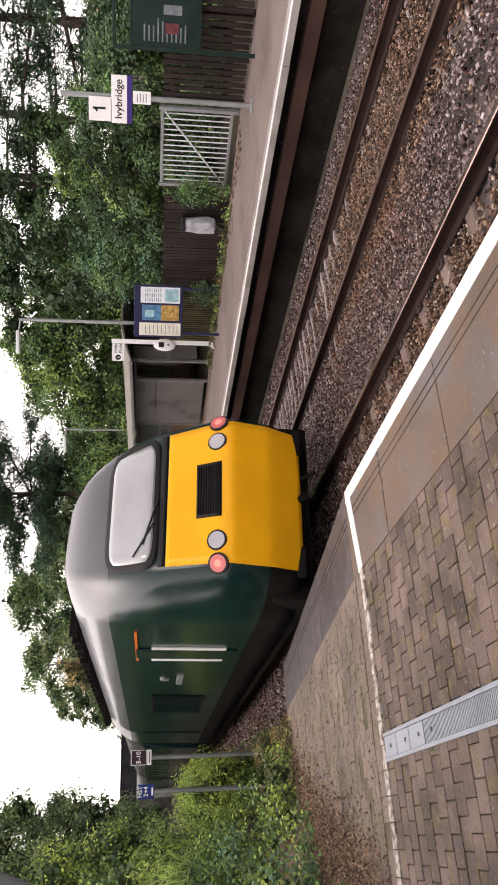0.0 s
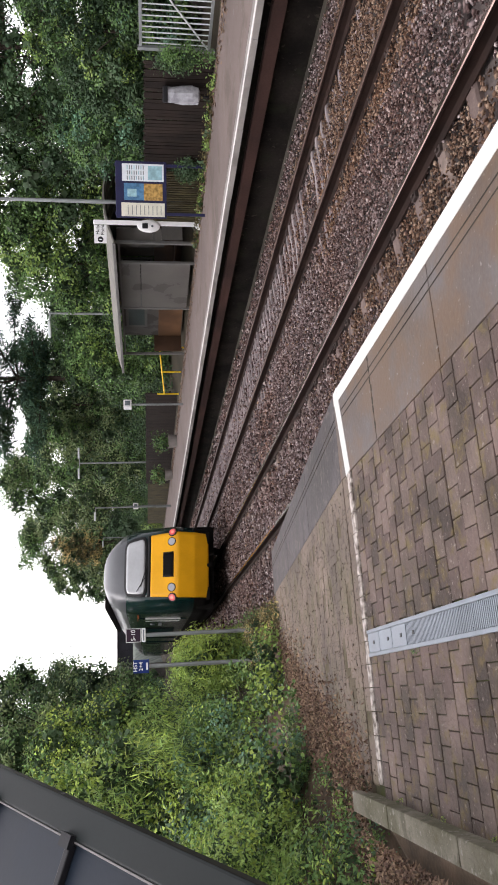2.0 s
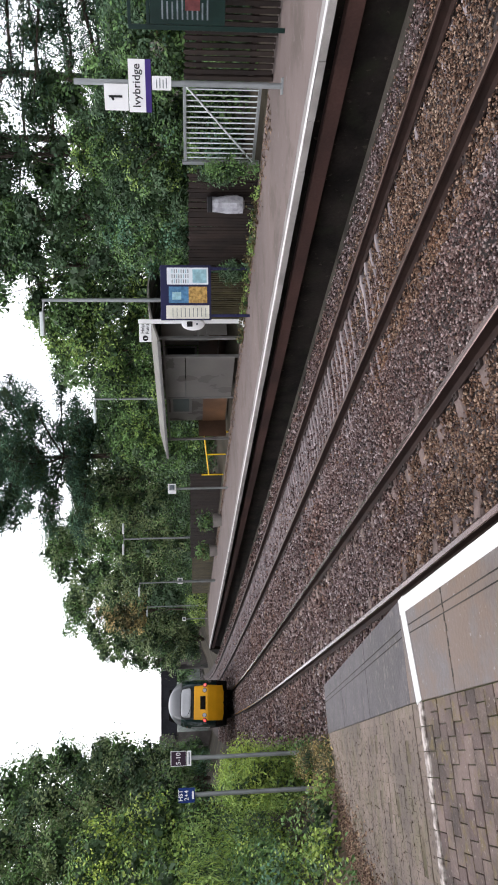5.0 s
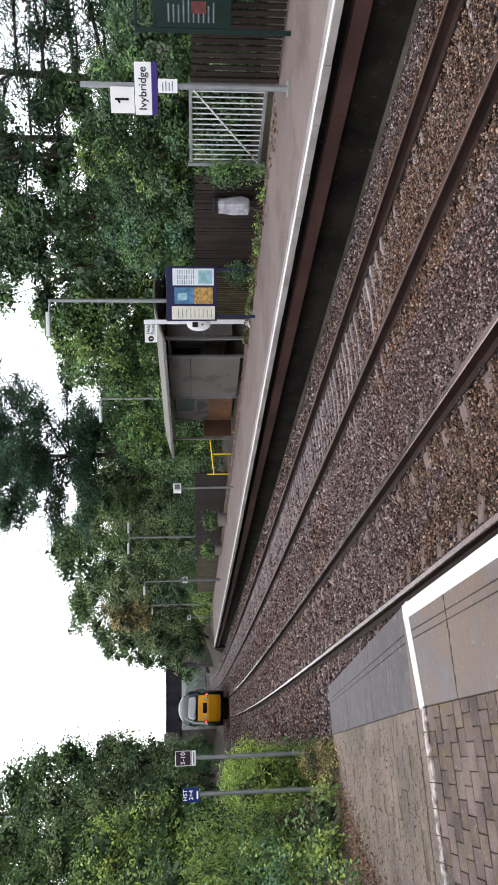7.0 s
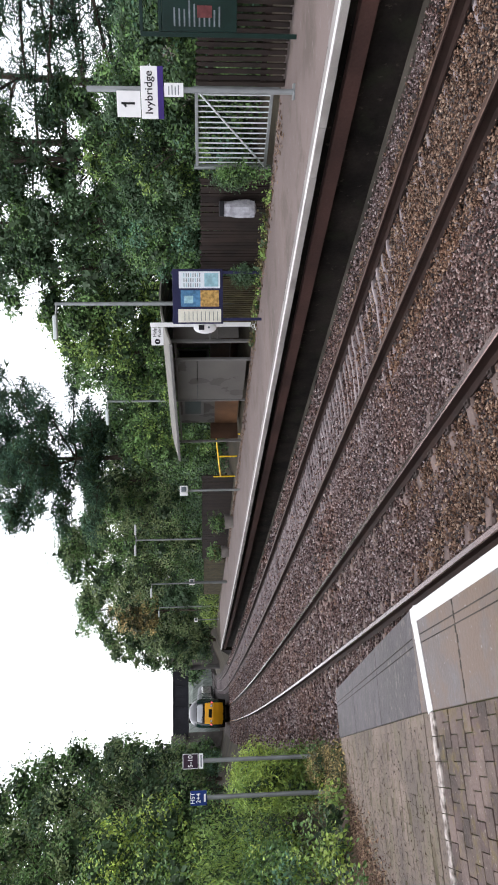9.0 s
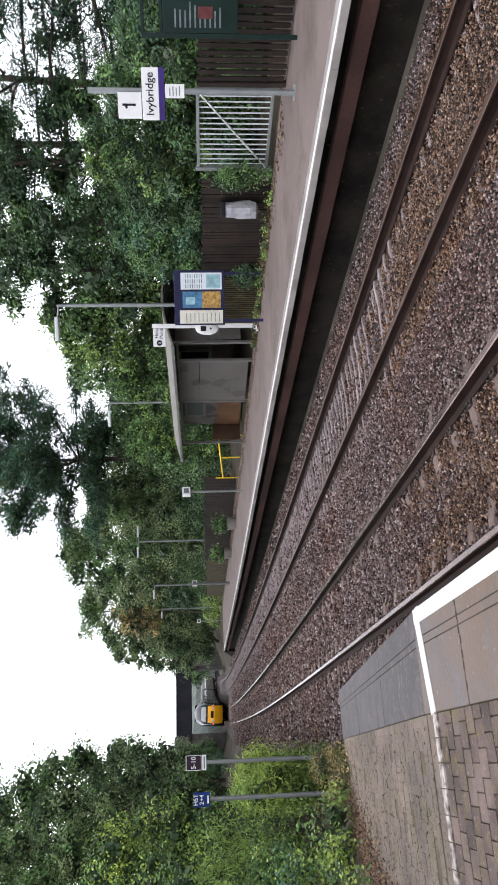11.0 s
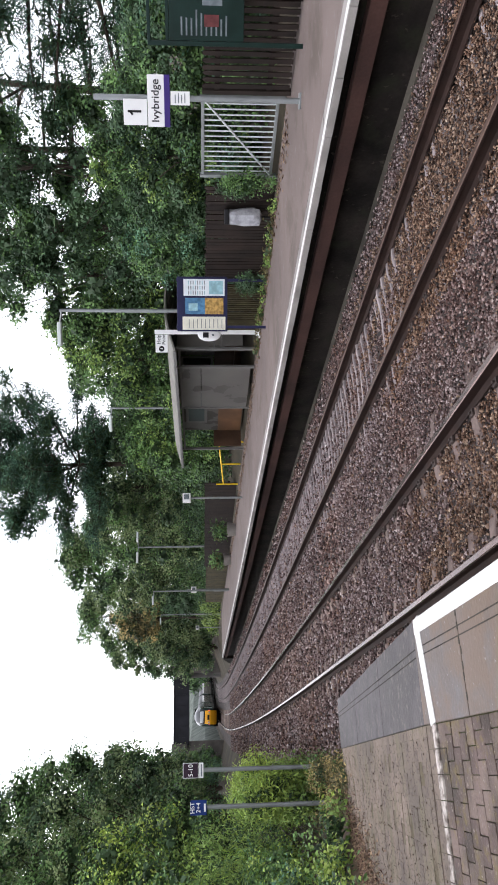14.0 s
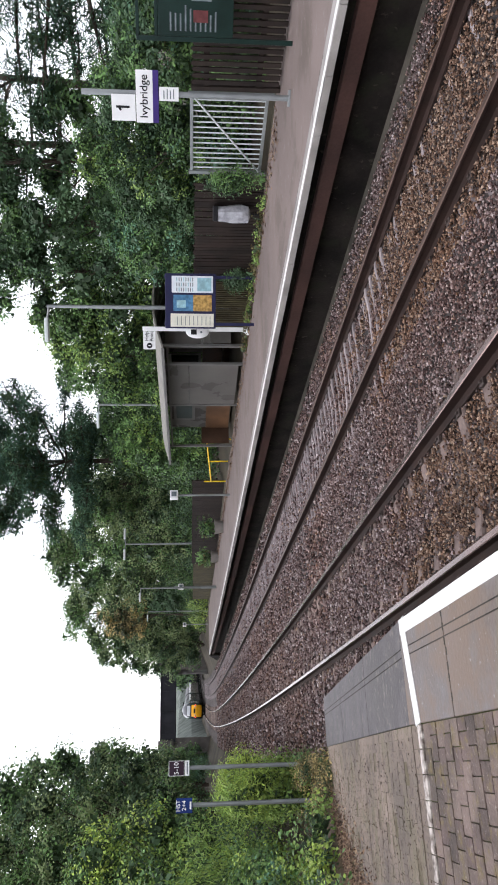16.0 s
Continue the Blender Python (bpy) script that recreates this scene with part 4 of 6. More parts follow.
# ---- shelter ----
def shelter():
    s = holder("waiting_shelter", pose(0, 0, 0), "grey steel and glass platform waiting shelter with a shallow vaulted roof", "shelter")
    y0, y1, x0, x1 = 18.7, 26.0, 10.1, 12.2
    vault = bmesh.new()
    na = 14
    ring = []
    for y in (y0 - 0.6, y1 + 0.8):
        top = [vault.verts.new((x0 - 0.42 + (x1 - x0 + 1.1) * k / na, y, 2.36 + 0.3 * math.sin(math.pi * k / na))) for k in range(na + 1)]
        bot = [vault.verts.new((v.co.x, y, v.co.z - 0.05)) for v in top]
        ring.append(top + bot[::-1])
    w = len(ring[0])
    for k in range(w):
        vault.faces.new((ring[0][k], ring[0][(k + 1) % w], ring[1][(k + 1) % w], ring[1][k]))
    vault.faces.new(ring[0][::-1])
    vault.faces.new(ring[1])
    bmesh.ops.recalc_face_normals(vault, faces=vault.faces[:])
    r = part("roof", vault, M["roof_pale"], s, "thin pale shallow vaulted roof")
    part("gutter", box(x0 - 0.47, x0 - 0.425, y0 - 0.6, y1 + 0.8, 2.29, 2.38, 0.012), M["shelter_steel"], r, "grey steel gutter along the roof edge")
    for k in range(12):
        y = y0 - 0.4 + k * 0.7
        arch = bmesh.new()
        for j in range(na):
            xa, xb = (x0 - 0.4 + (x1 - x0 + 1.06) * q / na for q in (j, j + 1))
            add_tube(arch, (xa, y, 2.295 + 0.3 * math.sin(math.pi * j / na)), (xb, y, 2.295 + 0.3 * math.sin(math.pi * (j + 1) / na)), 0.02, n=6)
        part("rib", arch, M["shelter_steel"], r)
    for y in (y0, 19.75, 22.5, y1):
        part("post", box(x0 - 0.04, x0 + 0.04, y - 0.04, y + 0.04, 0, 2.338, 0.006), M["shelter_steel"], s)
        part("post", box(x1 - 0.04, x1 + 0.04, y - 0.04, y + 0.04, 0, 2.338, 0.006), M["shelter_steel"], s)
    part("front_panel", box(x0 - 0.015, x0 + 0.015, 19.8, 22.45, 0.12, 1.6, 0.004), M["shelter_panel"], s, "large grey-brown front panel")
    part("upper_panel", box(x0 - 0.012, x0 + 0.012, 19.8, 22.45, 1.62, 2.28, 0.004), M["shelter_panel"], s)
    part("front_rail", box(x0 - 0.03, x0 + 0.03, y0, y1, 2.2, 2.26, 0.004), M["shelter_steel"], s)
    part("lower_boarding", box(x1 - 0.05, x1 - 0.01, y0, y1, 0.1, 1.15, 0.004), M["shelter_wood"], s, "brown lower back boarding")
    part("back_boarding", box(x1 - 0.045, x1 - 0.015, y0, 22.6, 1.16, 2.33, 0.004), M["shelter_panel"], s)
    for y in (22.7,):
        w = part("back_window", box(x1 - 0.05, x1 - 0.02, y, y + 2.4, 1.2, 2.3, 0.004), M["shelter_steel"], s)
        part("pane", box(x1 - 0.06, x1 - 0.052, y + 0.1, y + 2.3, 1.28, 2.22), M["window_dark"], w)
    part("end_panel", box(x0 + 0.1, x1 - 0.1, y1 - 0.015, y1 + 0.015, 0.12, 1.15, 0.004), M["shelter_wood"], s)
    part("end_panel", box(x0 + 0.1, x1 - 0.1, y0 - 0.015, y0 + 0.015, 0.4, 1.0, 0.004), M["shelter_panel"], s)
    part("end_rail", box(x0, x1, y0 - 0.02, y0 + 0.02, 1.2, 1.26, 0.004), M["shelter_steel"], s)
    part("side_panel", box(x0 + 0.5, x0 + 0.53, y0 + 0.05, 19.7, 0.9, 2.3, 0.004), M["shelter_panel"], s)
    part("bay_boarding", box(x0 + 0.7, x0 + 0.73, 22.95, y1 - 0.1, 0.15, 1.0, 0.004), M["bay_wood"], s, "brown boarding below the glazing")
    part("bay_wall", box(x0 + 0.74, x0 + 0.77, 22.6, y1 - 0.05, 0.12, 2.3, 0.004), M["shelter_panel"], s)
    gl = part("bay_window", box(x0 + 0.7, x0 + 0.73, 22.65, 25.2, 1.4, 2.16, 0.004), M["shelter_steel"], s)
    part("pane", box(x0 + 0.688, x0 + 0.698, 22.8, 25.05, 1.5, 2.07), M["bluegreen_glass"], gl, "murky green-grey window pane")
    part("seat", box(x1 - 0.45, x1 - 0.06, 19.2, y1 - 0.4, 0.43, 0.48, 0.01), M["shelter_wood"], s)


shelter()


def yellow_rail():
    r = holder("handrail", pose(10.5, 26.3, 0), "bright yellow tubular handrail beside the shelter", "handrail")
    part("top_rail", tube((0, 0, 0.95), (0.1, 4.9, 0.66), 0.03), M["yellow"], r)
    part("post", tube((0.05, 2.4, 0), (0.05, 2.4, 0.8), 0.03), M["yellow"], r)
    part("end_post", tube((0.1, 4.9, 0), (0.1, 4.9, 0.98), 0.03), M["yellow"], r)
    part("post", tube((0, 0, 0), (0, 0, 1.0), 0.03), M["yellow"], r)


yellow_rail()


# ---- lamps and poles ----
def lamp(x, y, h, arms, label, r=0.05):
    p = holder("street_lamp", pose(x, y, 0), label, "street lamp", "platform lamps")
    part("column", tube((0, 0, 0), (0, 0, h), r * 1.25, r * 0.8, 12), M["galv"], p)
    part("base", tube((0, 0, 0), (0, 0, 0.9), r * 1.6, r * 1.5, 12), M["galv"], p)
    for ax, ay in arms:
        d = Vector((ax, ay, 0))
        a = part("arm", tube((0, 0, h - 0.05), d * 0.35 + Vector((0, 0, h)), r * 0.5, r * 0.45, 8), M["galv"], p)
        bm = bmesh.new()
        e = d.normalized()
        ang = math.atan2(e.y, e.x)
        add_box(bm, 0, d.length * 0.7, -0.11, 0.11, -0.04, 0.07, 0.03, Matrix.Translation(d * 0.33 + Vector((0, 0, h))) @ Matrix.Rotation(ang, 4, "Z"))
        part("lantern", bm, M["white_rail"], p, "pale slim lantern head")
    return p


lamp(10.78, 17.8, 5.5, [(-0.8, 0.5)], "tall grey platform lamp with a single lantern, beside the shelter", 0.055)
lamp(12.25, 26.9, 5.2, [(-0.7, 0.6)], "grey platform lamp behind the shelter", 0.05)
lamp(10.9, 42.3, 5.33, [(0.85, -0.2), (-0.85, 0.2)], "grey lamp column with two lanterns in a T", 0.055)
lamp(9.11, 45.84, 4.63, [(-0.75, 0.2)], "slim grey platform lamp towards the far end", 0.05)
lamp(12.1, 69.2, 5.45, [(-0.8, 0.2)], "slim grey platform lamp near the platform end", 0.06)


def box_pole(x, y, h, zb, label):
    p = holder("equipment_pole", pose(x, y, 0), label, "pole", "equipment poles")
    part("pole", tube((0, 0, 0), (0, 0, h), 0.045), M["galv"], p)
    b = part("box", box(-0.16, 0.16, -0.16, 0.16, zb, zb + 0.32, 0.02), M["white"], p)
    part("screen", box(-0.1, 0.1, -0.168, -0.162, zb + 0.06, zb + 0.26), M["grey_print"], b)


box_pole(8.98, 28.4, 2.35, 2.06, "white camera box on a slim platform pole")
box_pole(9.25, 46.2, 2.6, 2.0, "small white sign box on a slim pole")
box_pole(10.92, 69.4, 2.2, 1.95, "small white box on a pole by the platform end")


def small_sign(x, y, z0, h, w, board, material, words, size, label, rim=None, plate=True):
    s = holder("track_sign", pose(x, y, z0, 0, 0, -2), label, "sign", "trackside signs")
    part("post", tube((0, 0, -0.3), (0, 0, h), 0.045), M["galv"], s)
    b = part("board", box(-w / 2, w / 2, -0.08, -0.055, h - board, h, 0.006), rim or material, s)
    if rim:
        part("face", box(-w / 2 + 0.011, w / 2 - 0.011, -0.084, -0.08, h - board + 0.011, h - 0.011), material, b)
    text_part("lettering", words, size, M["white"], b, Matrix.Translation((0, -0.088, h - board / 2)) @ UP)
    if plate:
        q = part("plate", box(-w / 2, w / 2, -0.08, -0.055, h - board - 0.1, h - board - 0.012, 0.004), M["white"], s)
        part("print_line", box(-w / 2 + 0.03, w / 2 - 0.03, -0.083, -0.08, h - board - 0.07, h - board - 0.045), M["grey_print"], q)
    return s


small_sign(-0.99, 16.9, -0.95, 2.98, 0.29, 0.32, M["maroon"], "5-10", 0.13, "dark maroon sign with white rim on a grey post", M["white"])
def print_bar(s, w, h):
    part("print_line", box(-w, w, -0.086, -0.08, h - 0.02, h + 0.015), M["white"], s)


blue = small_sign(-1.66, 16.4, -0.95, 2.82, 0.27, 0.32, M["bluesign"], "HST\n2+4\n ", 0.115, "blue sign with white lettering on a grey post", None, False)
print_bar(blue, 0.07, 2.54)


def planter(x, y):
    p = holder("planter", pose(x, y, 0), "dark round planter with a leafy green shrub", "planter", "planters along the fence")
    bm = tube((0, 0, 0), (0, 0, 0.42), 0.28, 0.36, 16)
    part("tub", bm, M["coping"], p)
    return p


# ---- bridge ----
def bridge():
    b = holder("road_bridge", pose(0, 0, 0), "dark steel girder road bridge on grey abutments over the railway", "bridge")
    part("girder", box(2.2, 12.4, 110.5, 110.9, 3.7, 5.72, 0.03), M["bridge"], b)
    part("flange", box(2.2, 12.4, 110.35, 110.95, 3.66, 3.8, 0.01), M["bridge"], b)
    part("flange", box(2.2, 12.4, 110.35, 110.95, 5.66, 5.76, 0.01), M["bridge"], b)
    part("deck", box(-6, 20, 110.9, 117, 3.8, 4.3), M["bridge"], b)
    part("girder", box(2.2, 14, 117, 117.4, 3.7, 5.72, 0.03), M["bridge"], b)
    for k in range(7):
        x = 3.2 + k * 1.4
        part("stiffener", box(x, x + 0.1, 110.38, 110.5, 3.8, 5.66), M["bridge"], b)
    part("abutment", box(-8, 2.75, 110.6, 117.4, -1.4, 5.0, 0.05), M["abutment"], b)
    part("abutment", box(11.75, 24, 110.6, 117.4, -1.4, 5.0, 0.05), M["abutment"], b)
    part("pier_cap", box(11.9, 13.2, 110.2, 111.2, 3.9, 6.3, 0.05), M["abutment"], b, "stone parapet pier")
    part("pier_cap", box(1.3, 2.4, 110.2, 111.2, 3.9, 6.0, 0.05), M["abutment"], b, "stone parapet pier")


bridge()
w = strip("wall_cutting", 118, 255, [(SPACING + 3.0, -1.3), (SPACING + 3.3, 2.8), (SPACING + 4.5, 5.0), (SPACING + 7.0, 6.2)], M["cutting"], None, 3.0)
tagged(w, "mossy grey-green cutting slope beyond the bridge", "embankment", kind="structure")
w = strip("wall_cutting_left", 118, 255, [(-3.2, -1.3), (-4.0, 1.4), (-6.0, 4.4), (-9.0, 5.9)], M["cutting"], None, 3.0)
tagged(w, "overgrown green cutting slope beyond the bridge", "embankment", kind="structure")


# ---- canopy panel beside the near platform ----
def canopy():
    """A steep lean-to roof of grey sheet beside the paving, on posts."""
    a, b = Vector((-3.24, 1.45, 0.2)), Vector((-2.39, 6.4, 3.41))
    along = (b - a).normalized()
    side = Vector((-0.86, 0.0, 0.32))
    side = (side - along * side.dot(along)).normalized()
    up = along.cross(side).normalized()
    if up.z < 0:
        up = -up
    m = Matrix((Vector((*along, 0)), Vector((*side, 0)), Vector((*up, 0)), Vector((0, 0, 0, 1)))).transposed()
    m.translation = a
    c = holder("lean_to_roof", m, "slate grey sheet metal lean-to roof with ribs and trim", "roof")
    L = (b - a).length
    part("edge_trim", box(0, L, 0, 0.15, -0.06, 0.05, 0.012), M["canopy_edge"], c, "dark grey folded edge trim")
    part("trim_line", box(0, L, 0.15, 0.16, -0.03, 0.052, 0.003), M["shelter_steel"], c, "pale trim line")
    part("sheet", box(0, L, 0.165, 2.6, -0.02, 0.02), M["canopy"], c)
    for k in range(7):
        x = 0.35 + k * 0.9
        part("rib", box(x, x + 0.045, 0.17, 2.6, 0.02, 0.055, 0.008), M["black"], c)
        part("bracket", box(x - 0.02, x + 0.07, 0.13, 0.19, 0.05, 0.08), M["black"], c)
    p1 = holder("roof_post", pose(-4.4, 5.9, -1.0), "grey steel post under the lean-to roof", "post")
    part("shaft", tube((0, 0, 0), (0, 0, 4.35), 0.05), M["canopy"], p1)


canopy()


# ---- plants ----
def leaves_mesh(name, blobs, count, size, mats, seed, clump=14, shape=0.36, inner=0.2, droop=0.0, stout=2.2):
    """Many small folded leaves in tufts over the given blobs (x, y, z, rx, ry, rz); blades face outwards and up."""
    rng = np.random.default_rng(seed)
    bl = np.array(blobs, float)
    vol = (bl[:, 3] * bl[:, 4] * bl[:, 5]) ** 0.7
    nt = max(4, count // clump)
    pick = rng.choice(len(bl), nt, p=vol / vol.sum())
    d = rng.normal(size=(nt, 3)) + np.array([0, 0, 0.3])
    d /= np.linalg.norm(d, axis=1, keepdims=True)
    # core tufts take the dark green, as painted shade inside each lobe
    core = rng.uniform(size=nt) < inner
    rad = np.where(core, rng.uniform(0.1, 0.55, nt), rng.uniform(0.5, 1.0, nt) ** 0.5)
    rad = np.where(rng.uniform(size=nt) < 0.07, rad * 1.18, rad)
    tuft = bl[pick, :3] + d * rad[:, None] * bl[pick, 3:]
    spread = np.repeat((bl[pick, 3:].mean(1) * 0.11 + size * 0.8), clump)
    pos = np.repeat(tuft, clump, 0) + rng.normal(size=(nt * clump, 3)) * spread[:, None] * np.array([1, 1, 0.75])
    n = len(pos)
    nrm = np.repeat(d, clump, 0) * 0.65 + np.array([0, 0, 0.4]) + rng.normal(size=(n, 3)) * 0.42
    nrm /= np.linalg.norm(nrm, axis=1, keepdims=True)
    a = np.cross(nrm, rng.normal(size=(n, 3)))
    a[:, 2] -= droop
    a /= np.linalg.norm(a, axis=1, keepdims=True)
    b = np.cross(nrm, a)
    ln = (size * rng.uniform(0.6, 1.35, n) * np.where(np.repeat(core, clump), stout, 1.0))[:, None]
    v = np.stack([pos - a * ln * 0.5, pos + b * ln * shape + nrm * ln * 0.1, pos + a * ln * 0.5, pos - b * ln * shape + nrm * ln * 0.1], 1)
    me = bpy.data.meshes.new(name)
    me.vertices.add(n * 4)
    me.vertices.foreach_set("co", v.ravel())
    me.loops.add(n * 4)
    me.loops.foreach_set("vertex_index", np.arange(n * 4, dtype=np.int32))
    me.polygons.add(n)
    me.polygons.foreach_set("loop_start", np.arange(n, dtype=np.int32) * 4)
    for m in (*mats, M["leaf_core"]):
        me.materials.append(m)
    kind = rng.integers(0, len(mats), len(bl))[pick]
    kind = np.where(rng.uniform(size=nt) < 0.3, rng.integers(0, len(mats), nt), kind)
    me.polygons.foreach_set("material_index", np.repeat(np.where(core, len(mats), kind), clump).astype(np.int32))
    me.update(calc_edges=True)
    return me


def limb(bm, a, b, r0, r1, bend, rng, n=5):
    a, b = Vector(a), Vector(b)
    pts = []
    off = Vector((rng.uniform(-1, 1), rng.uniform(-1, 1), rng.uniform(-0.3, 0.5))) * bend
    for i in range(n + 1):
        t = i / n
        pts.append(a.lerp(b, t) + off * math.sin(math.pi * t))
    rings = []
    for i, p in enumerate(pts):
        d = (pts[min(i + 1, n)] - pts[max(i - 1, 0)]).normalized()
        q = d.to_track_quat("Z", "Y")
        r = r0 + (r1 - r0) * i / n
        rings.append([bm.verts.new(p + q @ Vector((r * math.cos(k * math.tau / 7), r * math.sin(k * math.tau / 7), 0))) for k in range(7)])
    for i in range(n):
        for k in range(7):
            bm.faces.new((rings[i][k], rings[i][(k + 1) % 7], rings[i + 1][(k + 1) % 7], rings[i + 1][k]))
    return pts


def tree(x, y, h, r, seed, mats, label, leaves=20000, size=0.1, low=0.15, base=0.0, blobs=46, square=2.0, ragged=0.3):
    """A broadleaf tree: a crown of many lobes of leaves on forking limbs. low: where the crown begins; square: how columnar it is."""
    rng = random.Random(seed)
    t = holder("tree", pose(x, y, base), label, "tree", "trees round the station")
    bm = bmesh.new()
    stem = limb(bm, (0, 0, 0), (rng.uniform(-0.1, 0.1) * r, rng.uniform(-0.1, 0.1) * r, h * 0.9), 0.014 * h, 0.02, 0.3, rng, 8)
    mid, half = h * (1 + low) / 2, h * (1 - low) / 2
    bl = []
    for k in range(blobs):
        w = -0.95 + 1.9 * (k + 0.5) / blobs
        wide = (1 - abs(w) ** square) ** (1 / square)
        a = k * 2.399 + rng.uniform(-0.5, 0.5)
        out = rng.uniform(0.62, 0.86 + ragged * 0.3) if k % 4 else rng.uniform(0.1, 0.4)
        c = Vector((r * wide * out * math.cos(a), r * wide * out * math.sin(a), mid + half * w * 0.9 + rng.uniform(-0.05, 0.05) * h))
        q = r * rng.uniform(0.2, 0.2 + ragged * 0.6)
        bl.append((*c, q * rng.uniform(0.85, 1.25), q * rng.uniform(0.85, 1.25), q * rng.uniform(0.55, 0.85)))
        if k % 2 == 0:
            i = max(0, min(7, int((c.z / h - 0.12) * 8)))
            limb(bm, stem[i], c, 0.006 * h * max(0.3, 1.1 - c.z / h), 0.012, 0.3, rng, 4)
    part("trunk", bm, M["bark"], t)
    ob = new("crown", leaves_mesh("crown", bl, leaves, size, mats, seed))
    ob.parent = t
    return t


def pine(x, y, h, spread, seed, label, count=60000, pad=0.8, first=0.35, limbs=26, lean=(0.9, 0.5), tuft=0.16, fall=0.0):
    """An open pine: a crooked stem that forks, bare limbs, and ragged flat pads of needles on the twigs."""
    rng = random.Random(seed)
    t = holder("tree", pose(x, y, 0), label, "tree", "trees round the station")
    bm = bmesh.new()
    stem = limb(bm, (0, 0, 0), (lean[0], lean[1], h), 0.2, 0.04, 0.7, rng, 12)
    bl = []
    for k in range(limbs):
        f = first + (0.98 - first) * k / limbs
        p = stem[min(12, int(f * 12))]
        a = k * 2.4 + rng.uniform(-0.5, 0.5)
        ln = spread * (0.55 + 0.6 * math.sin(math.pi * min(1, 0.25 + 0.75 * (f - first) / (1 - first)))) * rng.uniform(0.55, 1.1)
        e = p + Vector((math.cos(a) * ln, math.sin(a) * ln, ln * rng.uniform(-0.1, 0.4) - fall * ln))
        pts = limb(bm, p, e, 0.075 * (1.3 - f), 0.02, 0.35, rng, 7)
        for i in range(2, 8):
            for twig in range(3):
                q = pts[i]
                d = Vector((rng.uniform(-1, 1), rng.uniform(-1, 1), rng.uniform(-0.25, 0.55))) * 0.75 * pad
                w = rng.uniform(0.22, 0.5) * pad
                bl.append((*(q + d), w * 1.2, w * 1.2, w * 0.55))
                limb(bm, q, q + d, 0.011, 0.005, 0.06, rng, 3)
    part("trunk", bm, M["bark"], t)
    ob = new("crown", leaves_mesh("crown", bl, count, tuft, [M["needles"], M["needles"], M["needles_light"]], seed, clump=12, shape=0.11, inner=0.12))
    ob.parent = t


MID, LIGHT, DARK, OLIVE = M["leaf_mid"], M["leaf_light"], M["leaf_dark"], M["leaf_olive"]
TEAL, OCHRE, OLIVE_GREEN, LIME = M["leaf_teal"], M["leaf_ochre"], M["leaf_olive_green"], M["leaf_lime"]

# behind the far platform, from the gate end outwards
tree(12.9, 9.6, 3.2, 1.2, 11, [DARK, OLIVE, DARK], "dark brownish-green bush behind the welcome board", 10640, 0.094, 0.05)
for x, y, h, r, k, mats in ((12.0, 10.2, 3.2, 1.0, 81, [MID, DARK, MID]), (12.2, 11.6, 3.7, 1.1, 82, [MID, MID, DARK]), (11.9, 13.0, 4.2, 1.0, 83, [LIGHT, MID, DARK]),
                            (12.1, 14.4, 3.6, 1.1, 84, [MID, DARK, DARK]), (12.2, 16.0, 3.5, 1.1, 85, [MID, DARK, TEAL]), (12.6, 17.4, 3.9, 1.0, 86, [TEAL, MID])):
    tree(x, y, h, r, k, mats, "leafy green shrub behind the platform fence", 15000, 0.066, 0.05, blobs=38, ragged=0.36)
tree(14.6, 16.6, 9.2, 2.1, 12, [DARK, MID, DARK], "tall dark broadleaf tree behind the fence", 19760, 0.110, 0.16, square=3, ragged=0.22)
tree(14.6, 18.9, 9.6, 2.0, 13, [DARK, DARK, MID], "tall dark green broadleaf tree behind the notice board", 19760, 0.110, 0.1, square=3, ragged=0.22)
tree(14.8, 21.4, 9.0, 2.0, 14, [MID, DARK, MID], "tall leafy tree behind the shelter", 19760, 0.110, 0.1, square=2.6, ragged=0.26)
tree(14.2, 23.4, 7.4, 1.8, 15, [LIGHT, MID, LIGHT], "yellowish green leafy tree above the shelter roof", 18240, 0.110, 0.1, ragged=0.4)
tree(14.0, 26.0, 6.9, 1.7, 16, [MID, LIGHT, MID], "leafy green tree above the shelter", 15200, 0.110, 0.08, ragged=0.4)
tree(14.2, 28.4, 5.3, 1.6, 87, [MID, LIGHT, DARK], "small leafy tree behind the shelter", 12160, 0.110, 0.08, ragged=0.4)
tree(13.2, 32.2, 4.9, 1.7, 88, [LIGHT, MID, MID], "pale green bushy tree beyond the shelter", 13680, 0.110, 0.05, ragged=0.4)
tree(15.6, 37.0, 6.8, 2.3, 17, [DARK, MID], "dark green tree behind the far fence", 13000, 0.14, 0.04)
tree(15.2, 43.6, 9.3, 2.7, 18, [OLIVE_GREEN, OLIVE_GREEN, MID], "soft olive-green tree behind the far fence", 17000, 0.14, 0.04)
tree(14.4, 48.5, 9.6, 2.9, 19, [MID, OLIVE_GREEN, OLIVE_GREEN], "olive-green tree at the wood edge", 16720, 0.154, 0.04)
tree(15.4, 60.0, 13.4, 4.4, 20, [MID, OLIVE_GREEN, OLIVE_GREEN], "tall broad rounded green tree", 36000, 0.165, 0.1, blobs=64, ragged=0.34)
tree(14.8, 82.5, 15.8, 4.4, 21, [OLIVE_GREEN, MID, OLIVE_GREEN], "tall airy tree with a paler crown", 26000, 0.21, 0.15, ragged=0.4)
tree(12.3, 73.0, 10.0, 2.0, 89, [OCHRE, OCHRE, OLIVE], "slim tree with a browned ochre crown", 12000, 0.15, 0.56, ragged=0.25)
